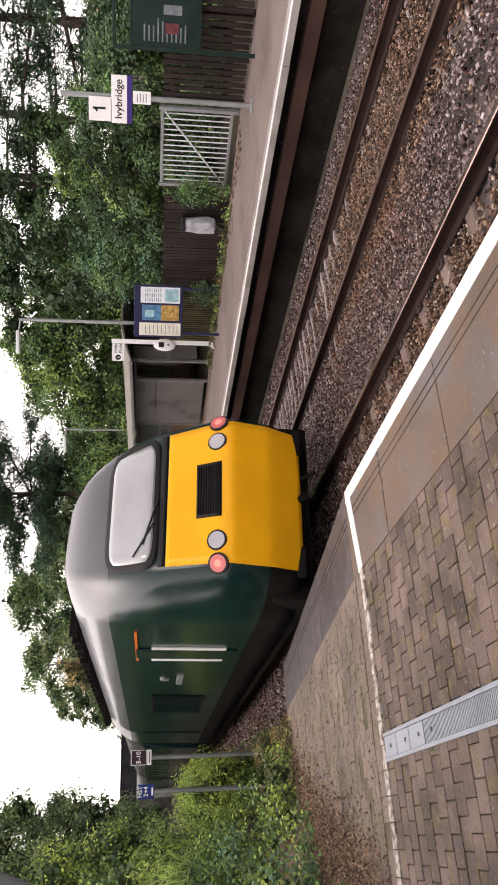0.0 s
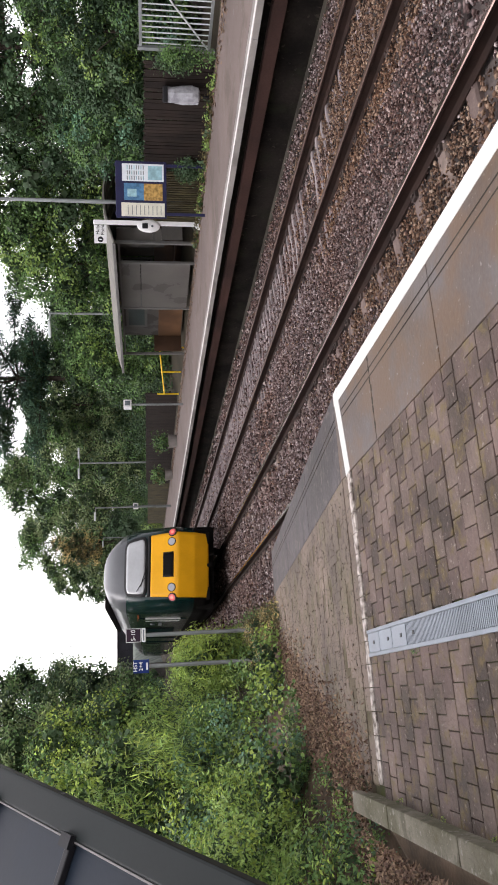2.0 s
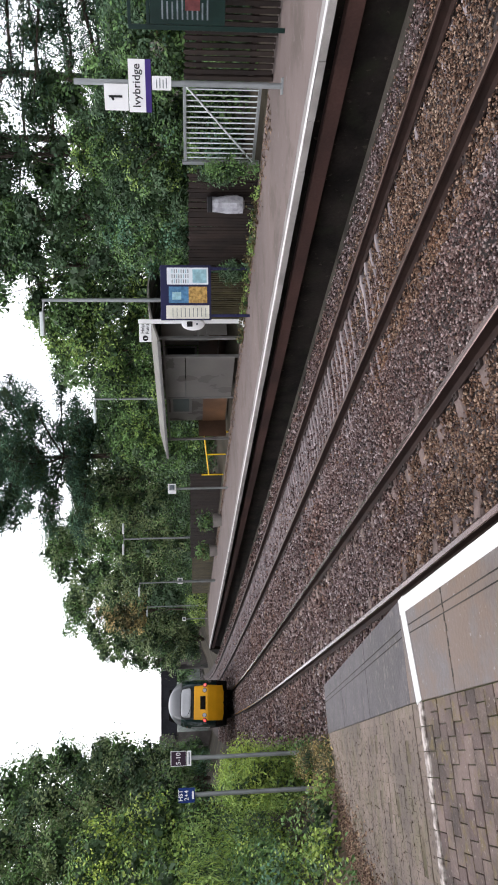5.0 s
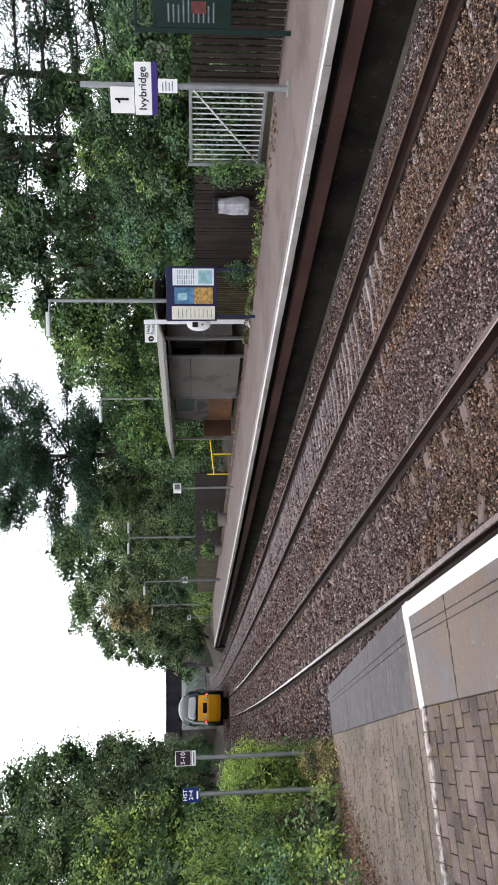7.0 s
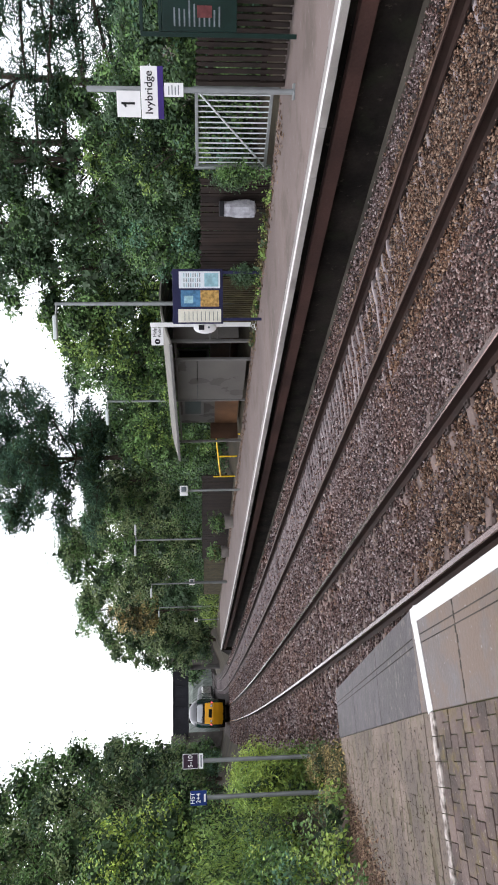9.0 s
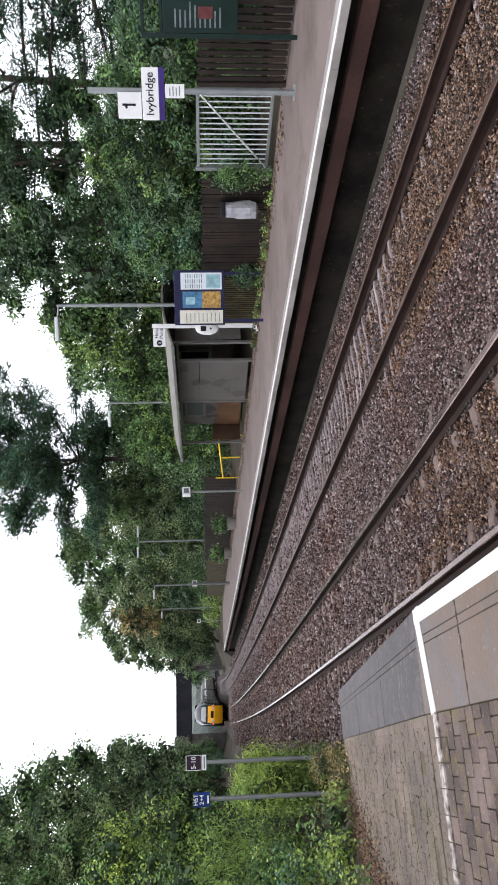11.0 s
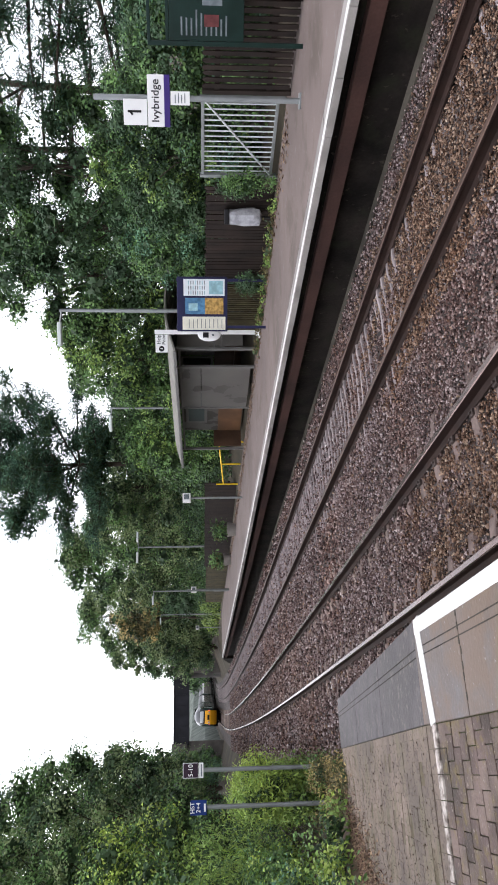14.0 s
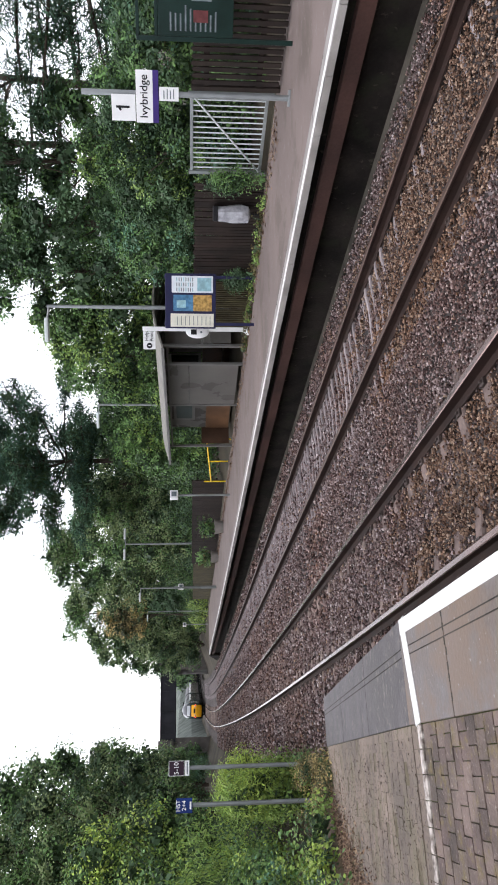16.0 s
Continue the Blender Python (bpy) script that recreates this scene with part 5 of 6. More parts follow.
tree(11.8, 88.0, 13.0, 3.1, 22, [OLIVE_GREEN, MID, DARK], "green tree by the end of the platform", 19000, 0.2, 0.05, ragged=0.4)
tree(13.4, 97.5, 7.4, 2.6, 23, [MID, DARK], "green tree near the bridge", 11000, 0.21, 0.04, ragged=0.4)
tree(15.0, 99.0, 8.0, 3.4, 24, [MID, DARK], "dark green tree beside the bridge", 10640, 0.242, 0.04)
pine(15.0, 38.2, 13.8, 3.9, 31, "open dark pine with bare crooked limbs", 66000, 1.1, 0.5, 26, (-0.6, -0.8), 0.19)
pine(16.6, 12.6, 9.8, 2.2, 32, "dark drooping conifer behind the welcome board", 30000, 0.85, 0.32, 28, (0.3, 0.3), 0.14, 0.2)
pine(18.4, 17.4, 11.5, 3.2, 33, "tall open conifer with a bare branching crown", 8500, 1.0, 0.3, 24, (0.4, -0.5), 0.12, 0.1)
pine(18.6, 19.8, 11.5, 2.8, 34, "tall thin conifer behind the trees", 7000, 0.9, 0.3, 20, (0.4, 0.3), 0.12, 0.1)
tree(22.5, 31.0, 7.2, 3.6, 25, [MID, DARK], "broadleaf tree in the wood behind", 12160, 0.161, 0.1)
tree(21.0, 42.0, 7.4, 4.0, 26, [DARK, MID], "dark tree in the wood behind", 10640, 0.199, 0.1)
tree(20.0, 49.0, 8.4, 4.0, 27, [DARK, DARK], "dark tree deep in the wood", 10640, 0.209, 0.05)
tree(18.4, 66.0, 8.8, 4.0, 28, [DARK, DARK], "dark tree deep in the wood", 10640, 0.220, 0.05)
tree(18.6, 57.0, 7.6, 4.2, 93, [DARK, DARK], "dark tree deep in the wood", 10000, 0.22, 0.02)
tree(16.8, 69.5, 8.2, 3.8, 94, [DARK, DARK], "dark tree deep in the wood", 10000, 0.23, 0.02)
tree(17.0, 79.0, 9.0, 3.8, 95, [DARK, MID], "dark tree deep in the wood", 9000, 0.24, 0.02)


def hedge(name, label, blobs, count, size, mats, seed, shape=0.36, clump=14, droop=0.0):
    ob = new(name, leaves_mesh(name, blobs, count, size, mats, seed, clump, shape, 0.14, droop, 1.5))
    return tagged(ob, label, "shrubs", kind="stuff")


rng0 = random.Random(7)
bl = []
for k in range(34):
    y = 5.5 + k * 0.72
    bl += [(11.5 + rng0.uniform(-0.3, 0.5) + (0.5 if 10 < y < 12.5 else 0) + (1.7 if y > 17.2 else 0), y + rng0.uniform(-0.4, 0.4), rng0.uniform(0.3, 2.4), *(rng0.uniform(0.3, 0.6) for _ in range(3))) for _ in range(3)]
hedge("hedge_near", "dense green shrubs and ivy behind the platform fence", bl, 46000, 0.075, [MID, DARK, DARK, TEAL], 41)
bl = [(13.2 + rng0.uniform(-0.5, 1.2), 28 + k * 1.3, rng0.uniform(0.6, 2.4), 1.2, 1.2, rng0.uniform(1.0, 1.9)) for k in range(36)]
hedge("hedge_far", "dark green shrubs behind the far fence", bl, 34000, 0.12, [DARK, MID], 42)
hedge("ivy", "ivy climbing over the fence beside the gate", [(10.05, 11.95, 0.55, 0.08, 0.22, 0.55), (10.08, 12.2, 0.85, 0.08, 0.2, 0.4), (10.05, 15.45, 0.4, 0.1, 0.4, 0.35)], 3800, 0.05, [DARK, MID], 43)
bl = [(9.75 + 0.12 * math.sin(k), 12.3 + k * 0.34, 0.05, 0.12, 0.2, 0.07) for k in range(18)]
hedge("weeds", "low weeds at the foot of the fence", bl, 1500, 0.06, [OLIVE, LIGHT], 44)

for px, py in ((9.6, 34.8), (9.9, 41.6)):
    p = planter(px, py)
    ob = new("shrub", leaves_mesh("shrub", [(0, 0, 0.75, 0.42, 0.42, 0.38)], 600, 0.11, [MID, OLIVE], int(py)))
    ob.parent = p

# left of the line: overgrown bank, then woods
bl, bl2, bl3 = [], [], []
for k in range(60):
    y = rng0.uniform(9.5, 24)
    x = -1.9 - rng0.uniform(0, 5.0)
    tall = 0.5 + (-1.6 - x) * 0.62 + (y - 9) * 0.03
    bl += [(x + rng0.uniform(-0.5, 0.5), y + rng0.uniform(-0.6, 0.6), -0.9 + tall * rng0.uniform(0.3, 1.0), *(rng0.uniform(0.25, 0.55) for _ in range(3))) for _ in range(3)]
hedge("bank_shrubs", "overgrown green brambles and shrubs on the bank", bl, 72000, 0.066, [MID, LIGHT, MID, TEAL, LIGHT, DARK, LIME], 51)
bl = []
for k in range(9):
    y, x = rng0.uniform(13, 23), -2.6 - rng0.uniform(0, 3)
    bl += [(x + rng0.uniform(-0.4, 0.4), y + rng0.uniform(-0.4, 0.4), 0.1 + (-1.6 - x) * 0.6 + rng0.uniform(-0.1, 0.7), 0.25, 0.25, 0.5) for _ in range(3)]
hedge("tall_grass", "tufts of bright arching grass among the shrubs", bl, 5500, 0.2, [LIME, LIGHT], 58, shape=0.05, droop=0.8)
bl = [(-3.4 - rng0.uniform(0, 2.5), rng0.uniform(6.3, 10), -0.2 + rng0.uniform(0, 1.4), *(rng0.uniform(0.22, 0.5) for _ in range(3))) for k in range(60)]
hedge("bank_shrubs_near", "bright green nettles and brambles beside the ramp", bl, 48000, 0.05, [LIGHT, LIGHT, LIME, MID], 52, shape=0.22)
bl = [(-1.3 + rng0.uniform(-0.6, 0.45), rng0.uniform(17.2, 23), -0.3 + rng0.uniform(-0.5, 0.9), 0.4, 0.5, 0.42) for k in range(30)]
hedge("verge_grass", "yellow-green tall grass and weeds beside the track", bl, 30000, 0.1, [LIGHT, LIGHT, M["leaf_lime"]], 53, 0.14)
bl = [(-1.15 + rng0.uniform(-0.75, 0.25), rng0.uniform(12.3, 15.5), -0.85 + rng0.uniform(-0.1, 0.4), 0.2, 0.25, 0.22) for k in range(40)]
hedge("verge_weeds", "brown and green weeds at the foot of the ramp", bl, 18000, 0.045, [OLIVE, OCHRE, MID, OLIVE], 54, shape=0.2)
bl = [(-3.3 - rng0.uniform(0, 1.0) + max(0, y - 6) * 0.16, y, 0.02 - max(0, y - 6) * 0.07, 0.12, 0.14, rng0.uniform(0.08, 0.2)) for y in [rng0.uniform(5.6, 10.5) for _ in range(34)]]
hedge("litter_weeds", "small green weeds growing through the leaf litter", bl, 5000, 0.035, [LIGHT, MID, TEAL], 59, shape=0.24)
bl = [(12.6 + rng0.uniform(-0.5, 0.8), rng0.uniform(62, 80), rng0.uniform(-0.2, 1.3), 0.7, 0.9, 0.6) for _ in range(26)]
hedge("platform_end_shrubs", "yellow-green shrubs by the far end of the platform", bl, 9000, 0.13, [LIGHT, LIME, OLIVE_GREEN], 60)
bl = []
for k in range(46):
    y = rng0.uniform(24, 100)
    x = line(y).x - 5.0 - rng0.uniform(0, 5.5)
    bl += [(x + rng0.uniform(-1, 1), y + rng0.uniform(-1.5, 1.5), rng0.uniform(-0.6, 2.6) + (line(y).x - 4 - x) * 0.3, *(rng0.uniform(0.6, 1.1) for _ in range(3))) for _ in range(3)]
hedge("bank_thicket", "dense dark thicket on the bank along the line", bl, 44000, 0.13, [MID, DARK, MID, TEAL], 55)

tree(-5.4, 21.5, 5.6, 2.0, 61, [MID, LIGHT, MID], "young green tree on the bank", 16720, 0.094, 0.05, base=-0.5, ragged=0.4)
tree(-4.6, 16.6, 4.3, 1.5, 62, [LIME, LIGHT, MID], "bright leafy sapling on the bank", 13680, 0.088, 0.05, base=-0.6, ragged=0.45)
tree(-4.0, 26.0, 5.6, 1.9, 77, [LIME, MID, LIGHT], "bright green young tree beside the line", 15200, 0.099, 0.05, base=-0.5, ragged=0.45)
tree(-5.6, 32.0, 11.4, 3.2, 63, [MID, OLIVE_GREEN, MID], "green tree on the wooded bank", 24000, 0.13, 0.05, square=2.4)
tree(-4.4, 41.0, 13.8, 3.5, 64, [OLIVE_GREEN, MID, OLIVE_GREEN, DARK], "green tree with a dull crown on the wooded bank", 26000, 0.14, 0.05, square=2.8)
tree(-3.6, 50.0, 15.6, 3.7, 65, [MID, DARK, OLIVE_GREEN], "tall dark green tree on the wooded bank", 22800, 0.165, 0.05, square=3)
tree(-2.9, 61.0, 15.0, 3.6, 66, [OLIVE_GREEN, MID, DARK], "dark tree on the wooded bank", 18240, 0.187, 0.05, square=3)
tree(-2.5, 73.0, 13.2, 3.5, 67, [MID, OLIVE_GREEN, MID], "dark tree on the wooded bank", 16720, 0.198, 0.05, square=2.8)
tree(-2.6, 86.0, 10.2, 3.4, 68, [MID, MID, DARK], "dark tree beside the bridge approach", 13680, 0.220, 0.05, square=2.4)
tree(-2.3, 98.0, 7.6, 3.2, 69, [DARK, MID], "dark bush-like tree beside the bridge", 11400, 0.242, 0.05)
tree(-0.4, 106.6, 4.8, 2.1, 78, [DARK, MID], "dark bush in front of the bridge abutment", 5320, 0.220, 0.02, base=-1.0)
tree(-9.0, 52.0, 14.5, 4.0, 79, [MID, DARK, OLIVE_GREEN], "tall green tree in the wood on the bank", 13680, 0.187, 0.05)
tree(-12.5, 45.0, 16.5, 5.0, 90, [DARK, MID], "large dark tree deep in the wood on the bank", 13000, 0.22, 0.03, square=2.8)
tree(-6.6, 60.0, 17.0, 4.4, 91, [DARK, MID], "large dark tree deep in the wood on the bank", 12000, 0.23, 0.03, square=2.8)
tree(-11.5, 31.0, 13.0, 4.2, 92, [DARK, MID, OLIVE_GREEN], "tall dark tree behind the bank thicket", 13000, 0.18, 0.03, square=2.6)
tree(-8.4, 39.0, 15.0, 4.0, 70, [MID, DARK, OLIVE_GREEN], "tall green tree high on the bank", 24000, 0.15, 0.06, square=2.6)
tree(-9.6, 25.0, 9.0, 3.3, 71, [OLIVE_GREEN, MID, DARK], "green tree high on the bank", 16720, 0.132, 0.06)
tree(-8.0, 14.0, 6.0, 2.6, 72, [MID, LIGHT, DARK], "leafy green tree behind the lean-to", 15200, 0.099, 0.06)
tree(17.0, 128.0, 6.6, 4.5, 73, [MID, DARK], "green tree beyond the bridge", 7600, 0.308, 0.05)
tree(-3.0, 130.0, 7.0, 4.5, 74, [MID, LIGHT, MID], "green tree beyond the bridge", 7600, 0.308, 0.05)
tree(21.0, 175.0, 9.0, 6.0, 75, [MID, DARK], "green tree far beyond the bridge", 6840, 0.429, 0.05)

# leaf litter and soil along the ramp's edge
bm = bmesh.new()
vs = [bm.verts.new(p) for p in ((-3.02, 5.7, 0.0), (-2.6, 7.4, -0.12), (-1.9, 10.5, -0.38), (-1.3, 13.2, -0.6), (-2.4, 13.5, -0.45), (-4.2, 10.5, 0.05), (-5.0, 6.0, 0.1), (-5.0, 1.0, 0.0), (-3.2, 1.0, -0.05), (-3.2, 5.6, -0.03))]
bm.faces.new(vs[:6] + [vs[6], vs[7], vs[8], vs[9]])
tagged(part("soil_bank", bm, M["soil"]), "dark soil bank beside the paving", "soil", kind="structure")
rl = np.random.default_rng(9)
n = 15000
u, wv = rl.uniform(0, 1, n), rl.normal(0, 1, n)
ly = 2.0 + 10.5 * u
lx = np.where(ly > 5.7, -3.0 + np.maximum(0, ly - 5.9) * 0.2, -3.35) + np.where(ly > 5.7, -0.16 + wv * 0.27, -abs(wv) * 0.3)
lz = np.where(ly > RAMP_Y, -(ly - RAMP_Y) / 12, -0.02) + 0.02 + np.maximum(0, -2.6 - lx) * 0.03
ang = rl.uniform(0, math.tau, n)
ln = rl.uniform(0.007, 0.032, n)
dx, dy = np.cos(ang) * ln, np.sin(ang) * ln
P4 = np.stack([np.stack([lx - dx, ly - dy, lz], 1), np.stack([lx - dy * 0.4, ly + dx * 0.4, lz + rl.uniform(0, 0.03, n)], 1),
               np.stack([lx + dx, ly + dy, lz + rl.uniform(0, 0.02, n)], 1), np.stack([lx + dy * 0.4, ly - dx * 0.4, lz + rl.uniform(0, 0.03, n)], 1)], 1)
lit = raw("leaf_litter", P4.reshape(-1, 3).tolist(), np.arange(n * 4).reshape(-1, 4).tolist(), M["litter"])
tagged(lit, "scattered dry brown fallen leaves beside the paving", "leaf litter", kind="stuff")


nd = 2600
gy = 5.6 + 7.0 * rl.uniform(0, 1, nd)
gx = -0.8 - rl.uniform(0, 1, nd) ** 0.7 * (2.15 - np.maximum(0, gy - 6) * 0.2)
gz = np.where(gy > RAMP_Y, -(gy - RAMP_Y) / 12, 0.0) + 0.004
ga, gn = rl.uniform(0, math.tau, nd), rl.uniform(0.004, 0.013, nd)
gdx, gdy = np.cos(ga) * gn, np.sin(ga) * gn
G4 = np.stack([np.stack([gx - gdx, gy - gdy, gz], 1), np.stack([gx - gdy * 0.5, gy + gdx * 0.5, gz + 0.006], 1), np.stack([gx + gdx, gy + gdy, gz], 1), np.stack([gx + gdy * 0.5, gy - gdx * 0.5, gz + 0.005], 1)], 1)
tagged(raw("ramp_debris", G4.reshape(-1, 3).tolist(), np.arange(nd * 4).reshape(-1, 4).tolist(), M["soil"]), "specks of dry leaf and dirt on the ramp paving", "leaf litter", kind="stuff")


bl = [(-3.04 + rng0.uniform(-0.02, 0.015), rng0.uniform(2.8, 5.6), 0.0, 0.015, 0.03, 0.012) for k in range(12)]
bl += [(-2.16, 4.5, 0.0, 0.02, 0.03, 0.012), (-2.165, 4.44, 0.0, 0.015, 0.03, 0.01)]
hedge("moss", "small green moss tufts along the kerb and drain", bl, 1500, 0.006, [M["leaf_lime"], MID], 57)
nb = 3000
by = rl.uniform(10, 44, nb)
bx = np.interp(by, _S, _X) + FAR_EDGE + 3.35 + rl.normal(0, 0.22, nb)
ba, bn = rl.uniform(0, math.tau, nb), rl.uniform(0.02, 0.06, nb)
bdx, bdy = np.cos(ba) * bn, np.sin(ba) * bn
B4 = np.stack([np.stack([bx - bdx, by - bdy, np.full(nb, 0.008)], 1), np.stack([bx - bdy * 0.5, by + bdx * 0.5, rl.uniform(0.01, 0.03, nb)], 1),
               np.stack([bx + bdx, by + bdy, np.full(nb, 0.012)], 1), np.stack([bx + bdy * 0.5, by - bdx * 0.5, rl.uniform(0.01, 0.03, nb)], 1)], 1)
tagged(raw("platform_litter", B4.reshape(-1, 3).tolist(), np.arange(nb * 4).reshape(-1, 4).tolist(), M["litter"]), "dry brown leaves along the back of the far platform", "leaf litter", kind="stuff")


# ---- train ----
def sec_half(z):
    """Half width of the body at a height above the rail."""
    if z < 2.5:
        return 1.37 - 0.05 * max(0, (1.1 - z))
    t = min(1.0, (z - 2.5) / 1.485)
    return 1.37 * max(0.0, 1 - t ** 2.6) ** 0.55


NOSE = ((0.52, 0.36), (1.0, 0.12), (1.5, 0.0), (1.62, 0.02), (2.4, 0.42), (2.62, 0.56), (3.12, 1.02), (3.32, 1.26), (3.56, 1.6), (3.8, 2.1), (3.93, 2.8), (3.98, 3.8))


def nose_at(u, z):
    """A point of the nose: u from -1 to 1 across, z above the rail."""
    d = float(np.interp(z, [a for a, _ in NOSE], [b for _, b in NOSE]))
    wmax = sec_half(z)
    e = abs(u)
    corner = 0.10 * e ** 2 + 0.95 * max(0.0, (e - 0.72) / 0.28) ** 2.2
    narrow = 1 - 0.12 * max(0, min(1, (z - 1.5) / 1.6)) * (1 if z < 3.3 else max(0, (3.82 - z) / 0.52))
    side = u * wmax * (narrow + (1 - narrow) * max(0.0, (e - 0.72) / 0.28))
    return Vector((side, d + corner, z))


def nose_patch(u0, u1, z0, z1, off, nu=10, nz=6, round_to=0.0):
    """A sheet that follows the nose, standing off metres proud of it."""
    bm = bmesh.new()
    zs = np.linspace(z0, z1, nz + 1)
    us = np.linspace(u0, u1, nu + 1)
    g = []
    for z in zs:
        row = []
        for u in us:
            k = 0.0
            if round_to:
                a = max(0, abs(2 * (u - u0) / (u1 - u0) - 1) - 1 + round_to) / round_to
                b = max(0, abs(2 * (z - z0) / (z1 - z0) - 1) - 1 + round_to) / round_to
                r = math.hypot(a, b)
                k = 0 if r <= 1 else (1 - 1 / r) * round_to * 0.5
            uu, zz = u + (u0 + u1 - 2 * u) * k, z + (z0 + z1 - 2 * z) * k
            p = nose_at(uu, zz)
            du, dz = nose_at(min(1, uu + 0.02), zz) - nose_at(uu - 0.02, zz), nose_at(uu, zz + 0.03) - nose_at(uu, zz - 0.03)
            nrm = du.cross(dz).normalized()
            row.append(bm.verts.new(p + nrm * off))
        g.append(row)
    for i in range(nz):
        for j in range(nu):
            f = bm.faces.new((g[i][j], g[i][j + 1], g[i + 1][j + 1], g[i + 1][j]))
            f.smooth = True
    r = bmesh.ops.extrude_face_region(bm, geom=bm.faces[:])
    for e in r["geom"]:
        if isinstance(e, bmesh.types.BMVert):
            e.co.y += 0.03
    bmesh.ops.recalc_face_normals(bm, faces=bm.faces[:])
    return bm


def bogie(parent, y):
    b = part("bogie", box(-1.28, 1.28, y - 1.95, y + 1.95, 0.3, 0.78, 0.06), M["under"], parent, "dark grimy bogie frame")
    for dy in (-1.3, 1.3):
        for x in (-0.75, 0.75):
            bm = tube((x - 0.065, y + dy, 0.51), (x + 0.065, y + dy, 0.51), 0.51, n=28)
            add_tube(bm, (x * 1.25 - 0.1, y + dy, 0.51), (x * 1.25 + 0.1, y + dy, 0.51), 0.16, n=14)
            part("wheel", bm, M["under"], b, "dark steel wheel")


def lamp_disc(parent, name, u, z, r, m):
    p = nose_at(u, z)
    du, dz = nose_at(u + 0.02, z) - nose_at(u - 0.02, z), nose_at(u, z + 0.03) - nose_at(u, z - 0.03)
    nrm = du.cross(dz).normalized()
    if nrm.y > 0:
        nrm = -nrm
    ring = part(name, tube(p - nrm * 0.08, p + nrm * 0.016, r * 1.14, n=24), M["rubber"], parent)
    bm = tube(p - nrm * 0.02, p + nrm * 0.028, r, r * 0.93, 24)
    part("lens", bm, m, ring)
    if m is M["tail_lamp"]:
        part("bulb", tube(p + nrm * 0.02, p + nrm * 0.036, r * 0.45, r * 0.38, 14), M["tail_bulb"], ring)


def power_car():
    c = holder("power_car", Matrix.Identity(4), "dark green diesel power car with bright yellow cab end", "train", "vehicles of the train")
    L = 17.6
    zs = [0.52, 0.75, 1.0, 1.1, 1.5, 1.62, 2.0, 2.4, 2.62, 2.85, 3.12, 3.3, 3.44, 3.58, 3.72, 3.82, 3.9, 3.95, 3.98]
    us = np.linspace(-1, 1, 33)
    sides = [1.8, 3.0, 4.2, 6.0, 9.0, 12.0, 15.0, L]
    bm = bmesh.new()
    rings = []
    for z in zs:
        loop = []
        w = sec_half(z)
        for y in reversed(sides):
            loop.append(Vector((-w, max(y, nose_at(-1, z).y + 0.02 * y), z)))
        loop += [nose_at(u, z) for u in us]
        for y in sides:
            loop.append(Vector((w, max(y, nose_at(1, z).y + 0.02 * y), z)))
        rings.append([bm.verts.new(p) for p in loop])
    w = len(rings[0])
    for i in range(len(zs) - 1):
        for j in range(w - 1):
            f = bm.faces.new((rings[i][j], rings[i][j + 1], rings[i + 1][j + 1], rings[i + 1][j]))
            f.smooth = True
            z = (zs[i] + zs[i + 1]) / 2
            f.material_index = 1 if z > 3.12 else 2 if z < 1.05 else 0
    bm.faces.new(rings[-1])
    bm.faces.new(rings[0][::-1])
    bm.faces.new([r[0] for r in rings] + [r[-1] for r in reversed(rings)])
    bmesh.ops.recalc_face_normals(bm, faces=bm.faces[:])
    part("body", bm, [M["body_green"], M["roof_grey"], M["under"]], c, "glossy dark green body with grey roof")
    part("nose_panel", nose_patch(-0.74, 0.74, 0.54, 2.34, 0.013, 18, 30), M["train_yellow"], c, "bright yellow warning panel on the nose")
    part("black_band", nose_patch(-0.74, 0.74, 2.36, 2.44, 0.014, 16, 2), M["rubber"], c)
    fr = part("windscreen_frame", nose_patch(-0.75, 0.75, 2.44, 3.17, 0.016, 18, 8, 0.35), M["rubber"], c)
    part("windscreen", nose_patch(-0.68, 0.68, 2.51, 3.1, 0.03, 16, 8, 0.3), M["glass_sky_tone"], fr, "cab windscreen painted pale for the sky reflection")
    a, b = nose_at(-0.02, 2.47), nose_at(-0.5, 2.66)
    wp = part("wiper", tube(a + Vector((0, -0.06, 0)), b + Vector((0, -0.06, 0)), 0.014), M["rubber"], fr)
    part("wiper_blade", tube(nose_at(-0.28, 2.52) + Vector((0, -0.075, 0)), nose_at(-0.62, 2.78) + Vector((0, -0.07, 0)), 0.011), M["rubber"], wp)
    gr = part("grille", nose_patch(-0.29, 0.29, 1.64, 1.96, 0.02, 8, 3), M["rubber"], c, "black nose grille")
    for k in range(9):
        z = 1.67 + k * 0.032
        part("slat", nose_patch(-0.26, 0.26, z, z + 0.014, 0.032, 6, 1), M["under"], gr)
    for sx in (-1, 1):
        lamp_disc(c, "head_lamp", sx * 0.525, 1.70, 0.12, M["head_lamp"])
        lamp_disc(c, "tail_lamp", sx * 0.745, 1.68, 0.12, M["tail_lamp"])
    # dark boxes added as shadow beneath the nose corners
    for x in (-0.87, 0.87):
        part("buffer_shadow_box", box(x - 0.2, x + 0.2, 0.35, 0.8, 0.5, 0.62, 0.02), M["under"], c)
    hose = part("coupler", tube((0, 0.2, 0.5), (0, 0.6, 0.6), 0.06), M["under"], c)
    part("jumper_hose", tube((0.35, 0.2, 0.35), (0.3, 0.45, 0.6), 0.03), M["under"], hose)
    part("underframe", box(-1.3, 1.3, 0.7, L - 0.2, 0.34, 0.9, 0.04), M["under"], c)
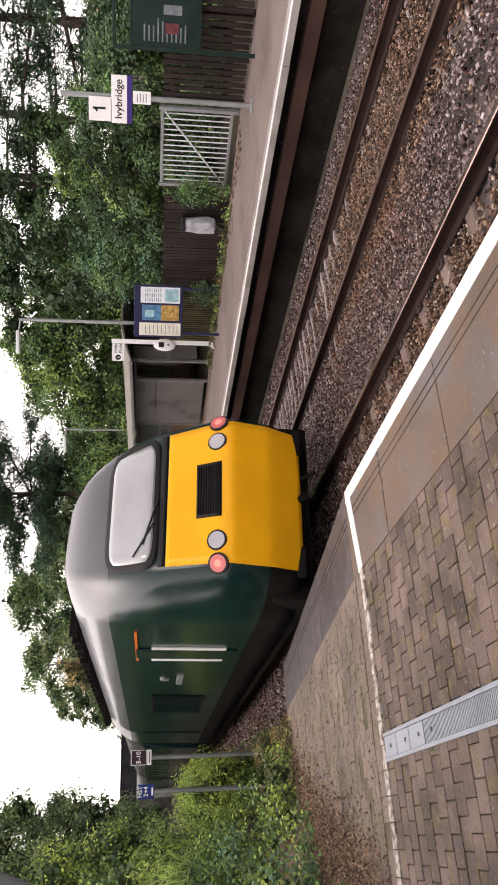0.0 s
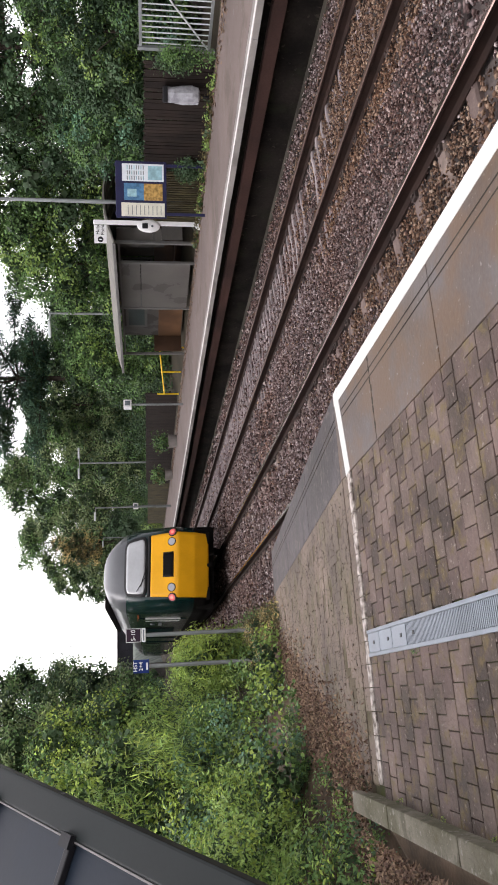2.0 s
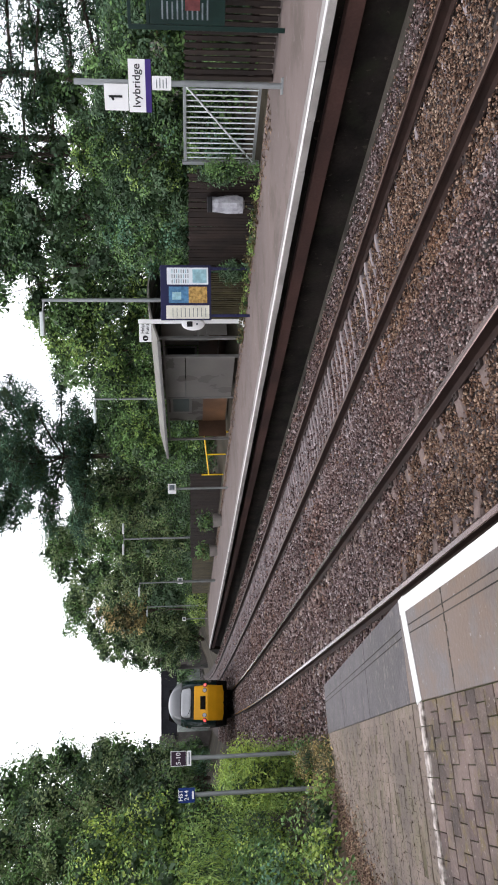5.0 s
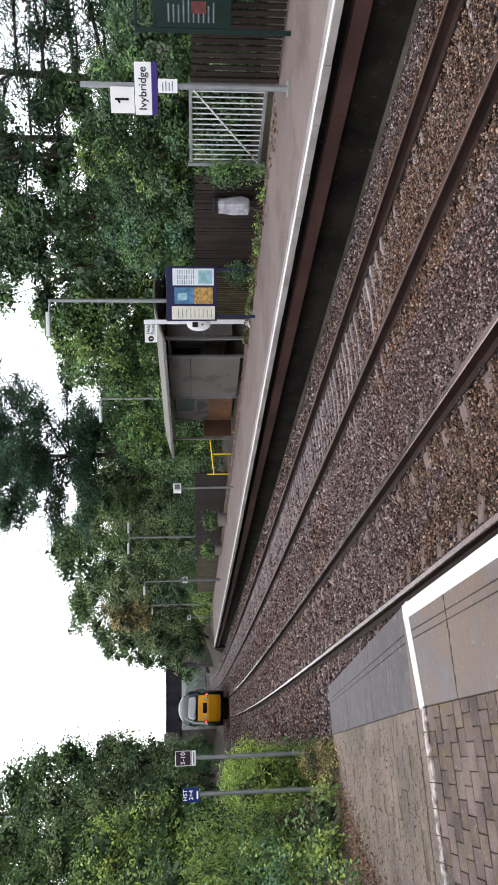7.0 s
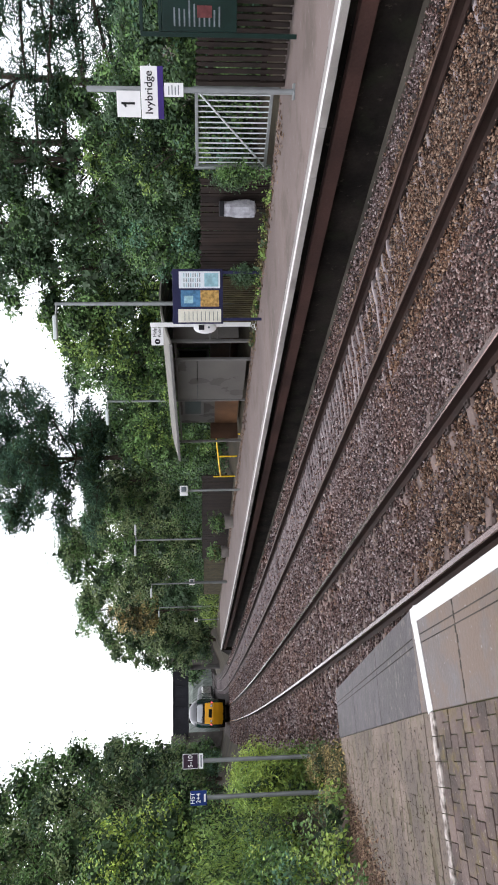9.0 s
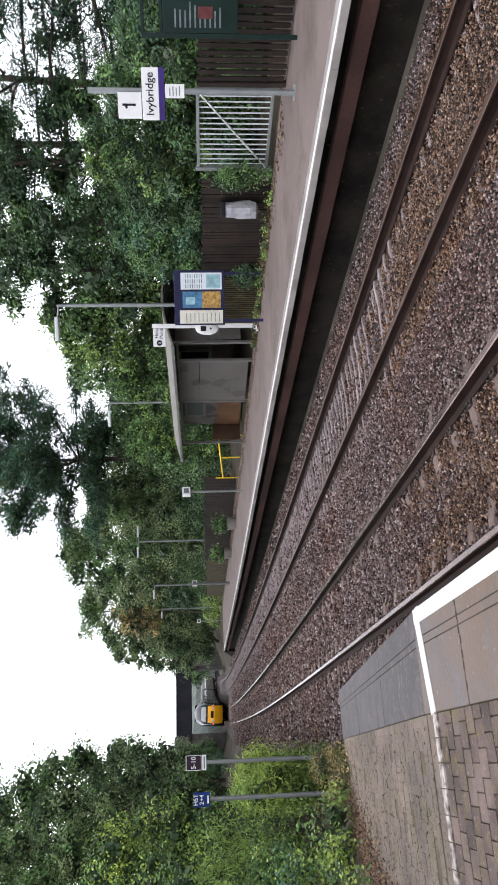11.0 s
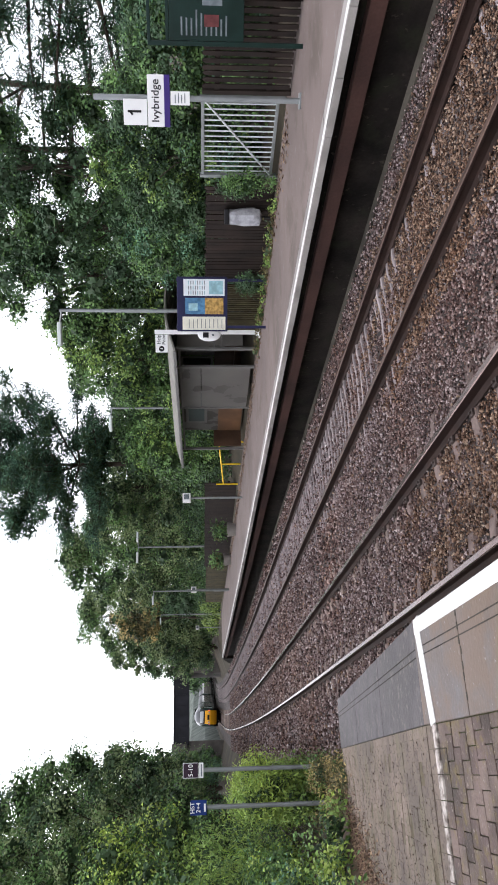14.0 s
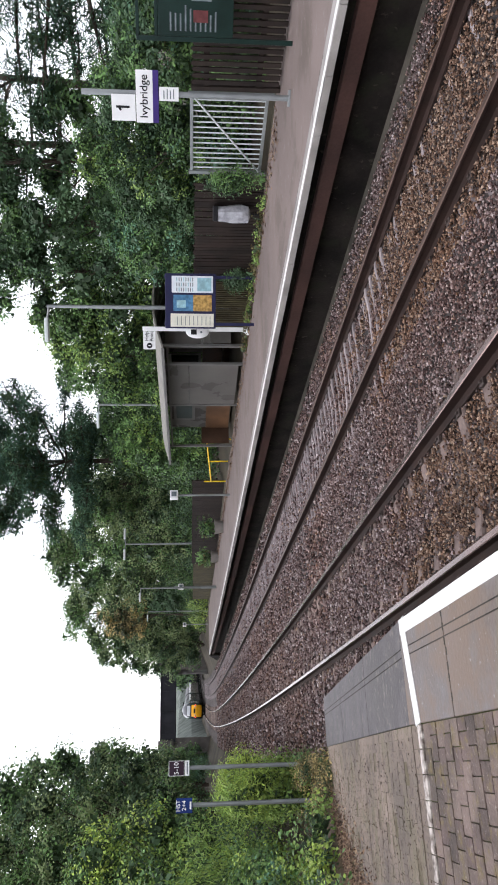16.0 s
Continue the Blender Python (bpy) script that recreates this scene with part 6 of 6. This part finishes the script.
    part("fuel_tank", box(-1.25, 1.25, 6.6, 11.2, 0.25, 0.8, 0.08), M["under"], c)
    bogie(c, 3.6)
    bogie(c, 13.9)
    for sx in (-1, 1):
        x = sx * 1.385
        for y in (3.3, 4.15):
            part("handrail", tube((x, y, 1.3), (x, y, 2.5), 0.028, n=8), M["chrome"], c, "bright grab handrail")
        d = part("cab_door", box(x - 0.012, x + 0.012, 3.4, 4.05, 1.1, 2.75, 0.004), M["body_green"], c)
        part("door_window", box(x - 0.018, x + 0.018, 3.52, 3.93, 2.05, 2.6, 0.004), M["window_dark"], d)
        part("cantrail_line", box(x - 0.012 - (0.012 if sx > 0 else -0.012), x + 0.012 - (0.012 if sx > 0 else -0.012), 2.3, 4.3, 2.72, 2.76), M["orange_line"], c)
        g = part("side_grille", box(x - 0.014, x + 0.014, 8.0, 10.4, 1.35, 2.5, 0.004), M["under"], c, "dark side ventilation grille")
        for k in range(16):
            part("louvre", box(x - 0.025, x + 0.025, 8.08 + k * 0.145, 8.12 + k * 0.145, 1.4, 2.45), M["body_green"], g)
        part("name_plate", box(x - 0.016, x + 0.016, 5.6, 6.5, 1.9, 2.02, 0.004), M["galv"], c)
        e = part("round_crest", tube((x - 0.015, 6.05, 2.25), (x + 0.015, 6.05, 2.25), 0.09, n=20), M["galv"], c)
        part("luggage_door", box(x - 0.01, x + 0.01, 14.6, 15.9, 1.05, 2.7, 0.004), M["body_green"], c)
    for k in range(22):
        y = 4.4 + k * 0.58
        part("roof_rib", box(-0.95, 0.95, y, y + 0.09, 3.8, 3.945, 0.01), M["under"], c)
    part("exhaust", box(-0.4, 0.4, 8.2, 9.4, 3.9, 4.03, 0.03), M["under"], c)
    return c


def coach():
    c = holder("passenger_coach", Matrix.Identity(4), "dark green passenger coach with a row of dark windows", "train", "vehicles of the train")
    L = 22.6
    prof = [(1.25, 0.6), (1.36, 1.0), (1.37, 1.8), (1.36, 2.4), (1.28, 2.8), (1.1, 3.2), (0.8, 3.5), (0.4, 3.66), (0.0, 3.7)]
    ring = [(x, z) for x, z in prof] + [(-x, z) for x, z in reversed(prof[:-1])]
    bm = bmesh.new()
    rr = [[bm.verts.new((x, y, z)) for x, z in ring] for y in (0.2, 2, 8, 14, 20, L)]
    for i in range(len(rr) - 1):
        for j in range(len(ring) - 1):
            f = bm.faces.new((rr[i][j], rr[i][j + 1], rr[i + 1][j + 1], rr[i + 1][j]))
            f.smooth = True
            f.material_index = 1 if (ring[j][1] + ring[j + 1][1]) / 2 > 2.9 else 0
    bm.faces.new(rr[0])
    bm.faces.new(rr[-1][::-1])
    bmesh.ops.recalc_face_normals(bm, faces=bm.faces[:])
    part("body", bm, [M["body_green"], M["coach_roof"]], c)
    part("underframe", box(-1.28, 1.28, 0.5, L - 0.3, 0.34, 0.75, 0.04), M["under"], c)
    part("gangway", box(-0.55, 0.55, -0.05, 0.25, 0.9, 3.1, 0.03), M["rubber"], c)
    for sx in (-1, 1):
        for k in range(8):
            y = 2.9 + k * 2.2
            part("window", box(sx * 1.372 - 0.012, sx * 1.372 + 0.012, y, y + 1.75, 1.75, 2.5, 0.004), M["window_dark"], c)
        for y in (0.9, L - 1.6):
            part("door", box(sx * 1.372 - 0.012, sx * 1.372 + 0.012, y, y + 0.75, 0.95, 2.75, 0.004), M["body_green"], c)
    bogie(c, 3.3)
    bogie(c, 19.5)
    return c


TRAIN = [(0.0, 8.95), (0.5, 12.45), (1.0, 16.0), (1.5, 19.6), (2.0, 23.3), (2.5, 27.2), (3.0, 31.2), (3.5, 35.4), (4.0, 40.0), (4.5, 44.0), (5.5, 51.8), (7.0, 62.9),
         (8.0, 70.4), (9.0, 78.2), (10.0, 86.6), (11.5, 100.0), (12.0, 104.5), (13.0, 113.5), (14.0, 122.5), (15.0, 131.5), (16.0, 140.5)]


def ride(s, reach, mid):
    """The pose of a vehicle whose rear is s metres along the line."""
    a, b = line(s + mid), line(s + reach - mid)
    d = (b - a).normalized()
    yaw = math.degrees(math.atan2(-d.x, d.y))
    o = a - d * mid
    return pose(o.x, o.y, RAIL_Z, 0, 0, yaw) @ pose(0, 0, 0, 0, 1.8, 0)


cars = [(power_car(), 0.0, 17.6)]
first = coach()
for k in range(4):
    cars.append((first if k == 0 else copy_thing(first, Matrix.Identity(4)), 18.2 + k * 23.0, 22.6))


def motions():
    """The train runs away along the near track."""
    for car, lag, reach in cars:
        walk(car, [(t, ride(s + lag, reach, 3.6)) for t, s in TRAIN])


motions()
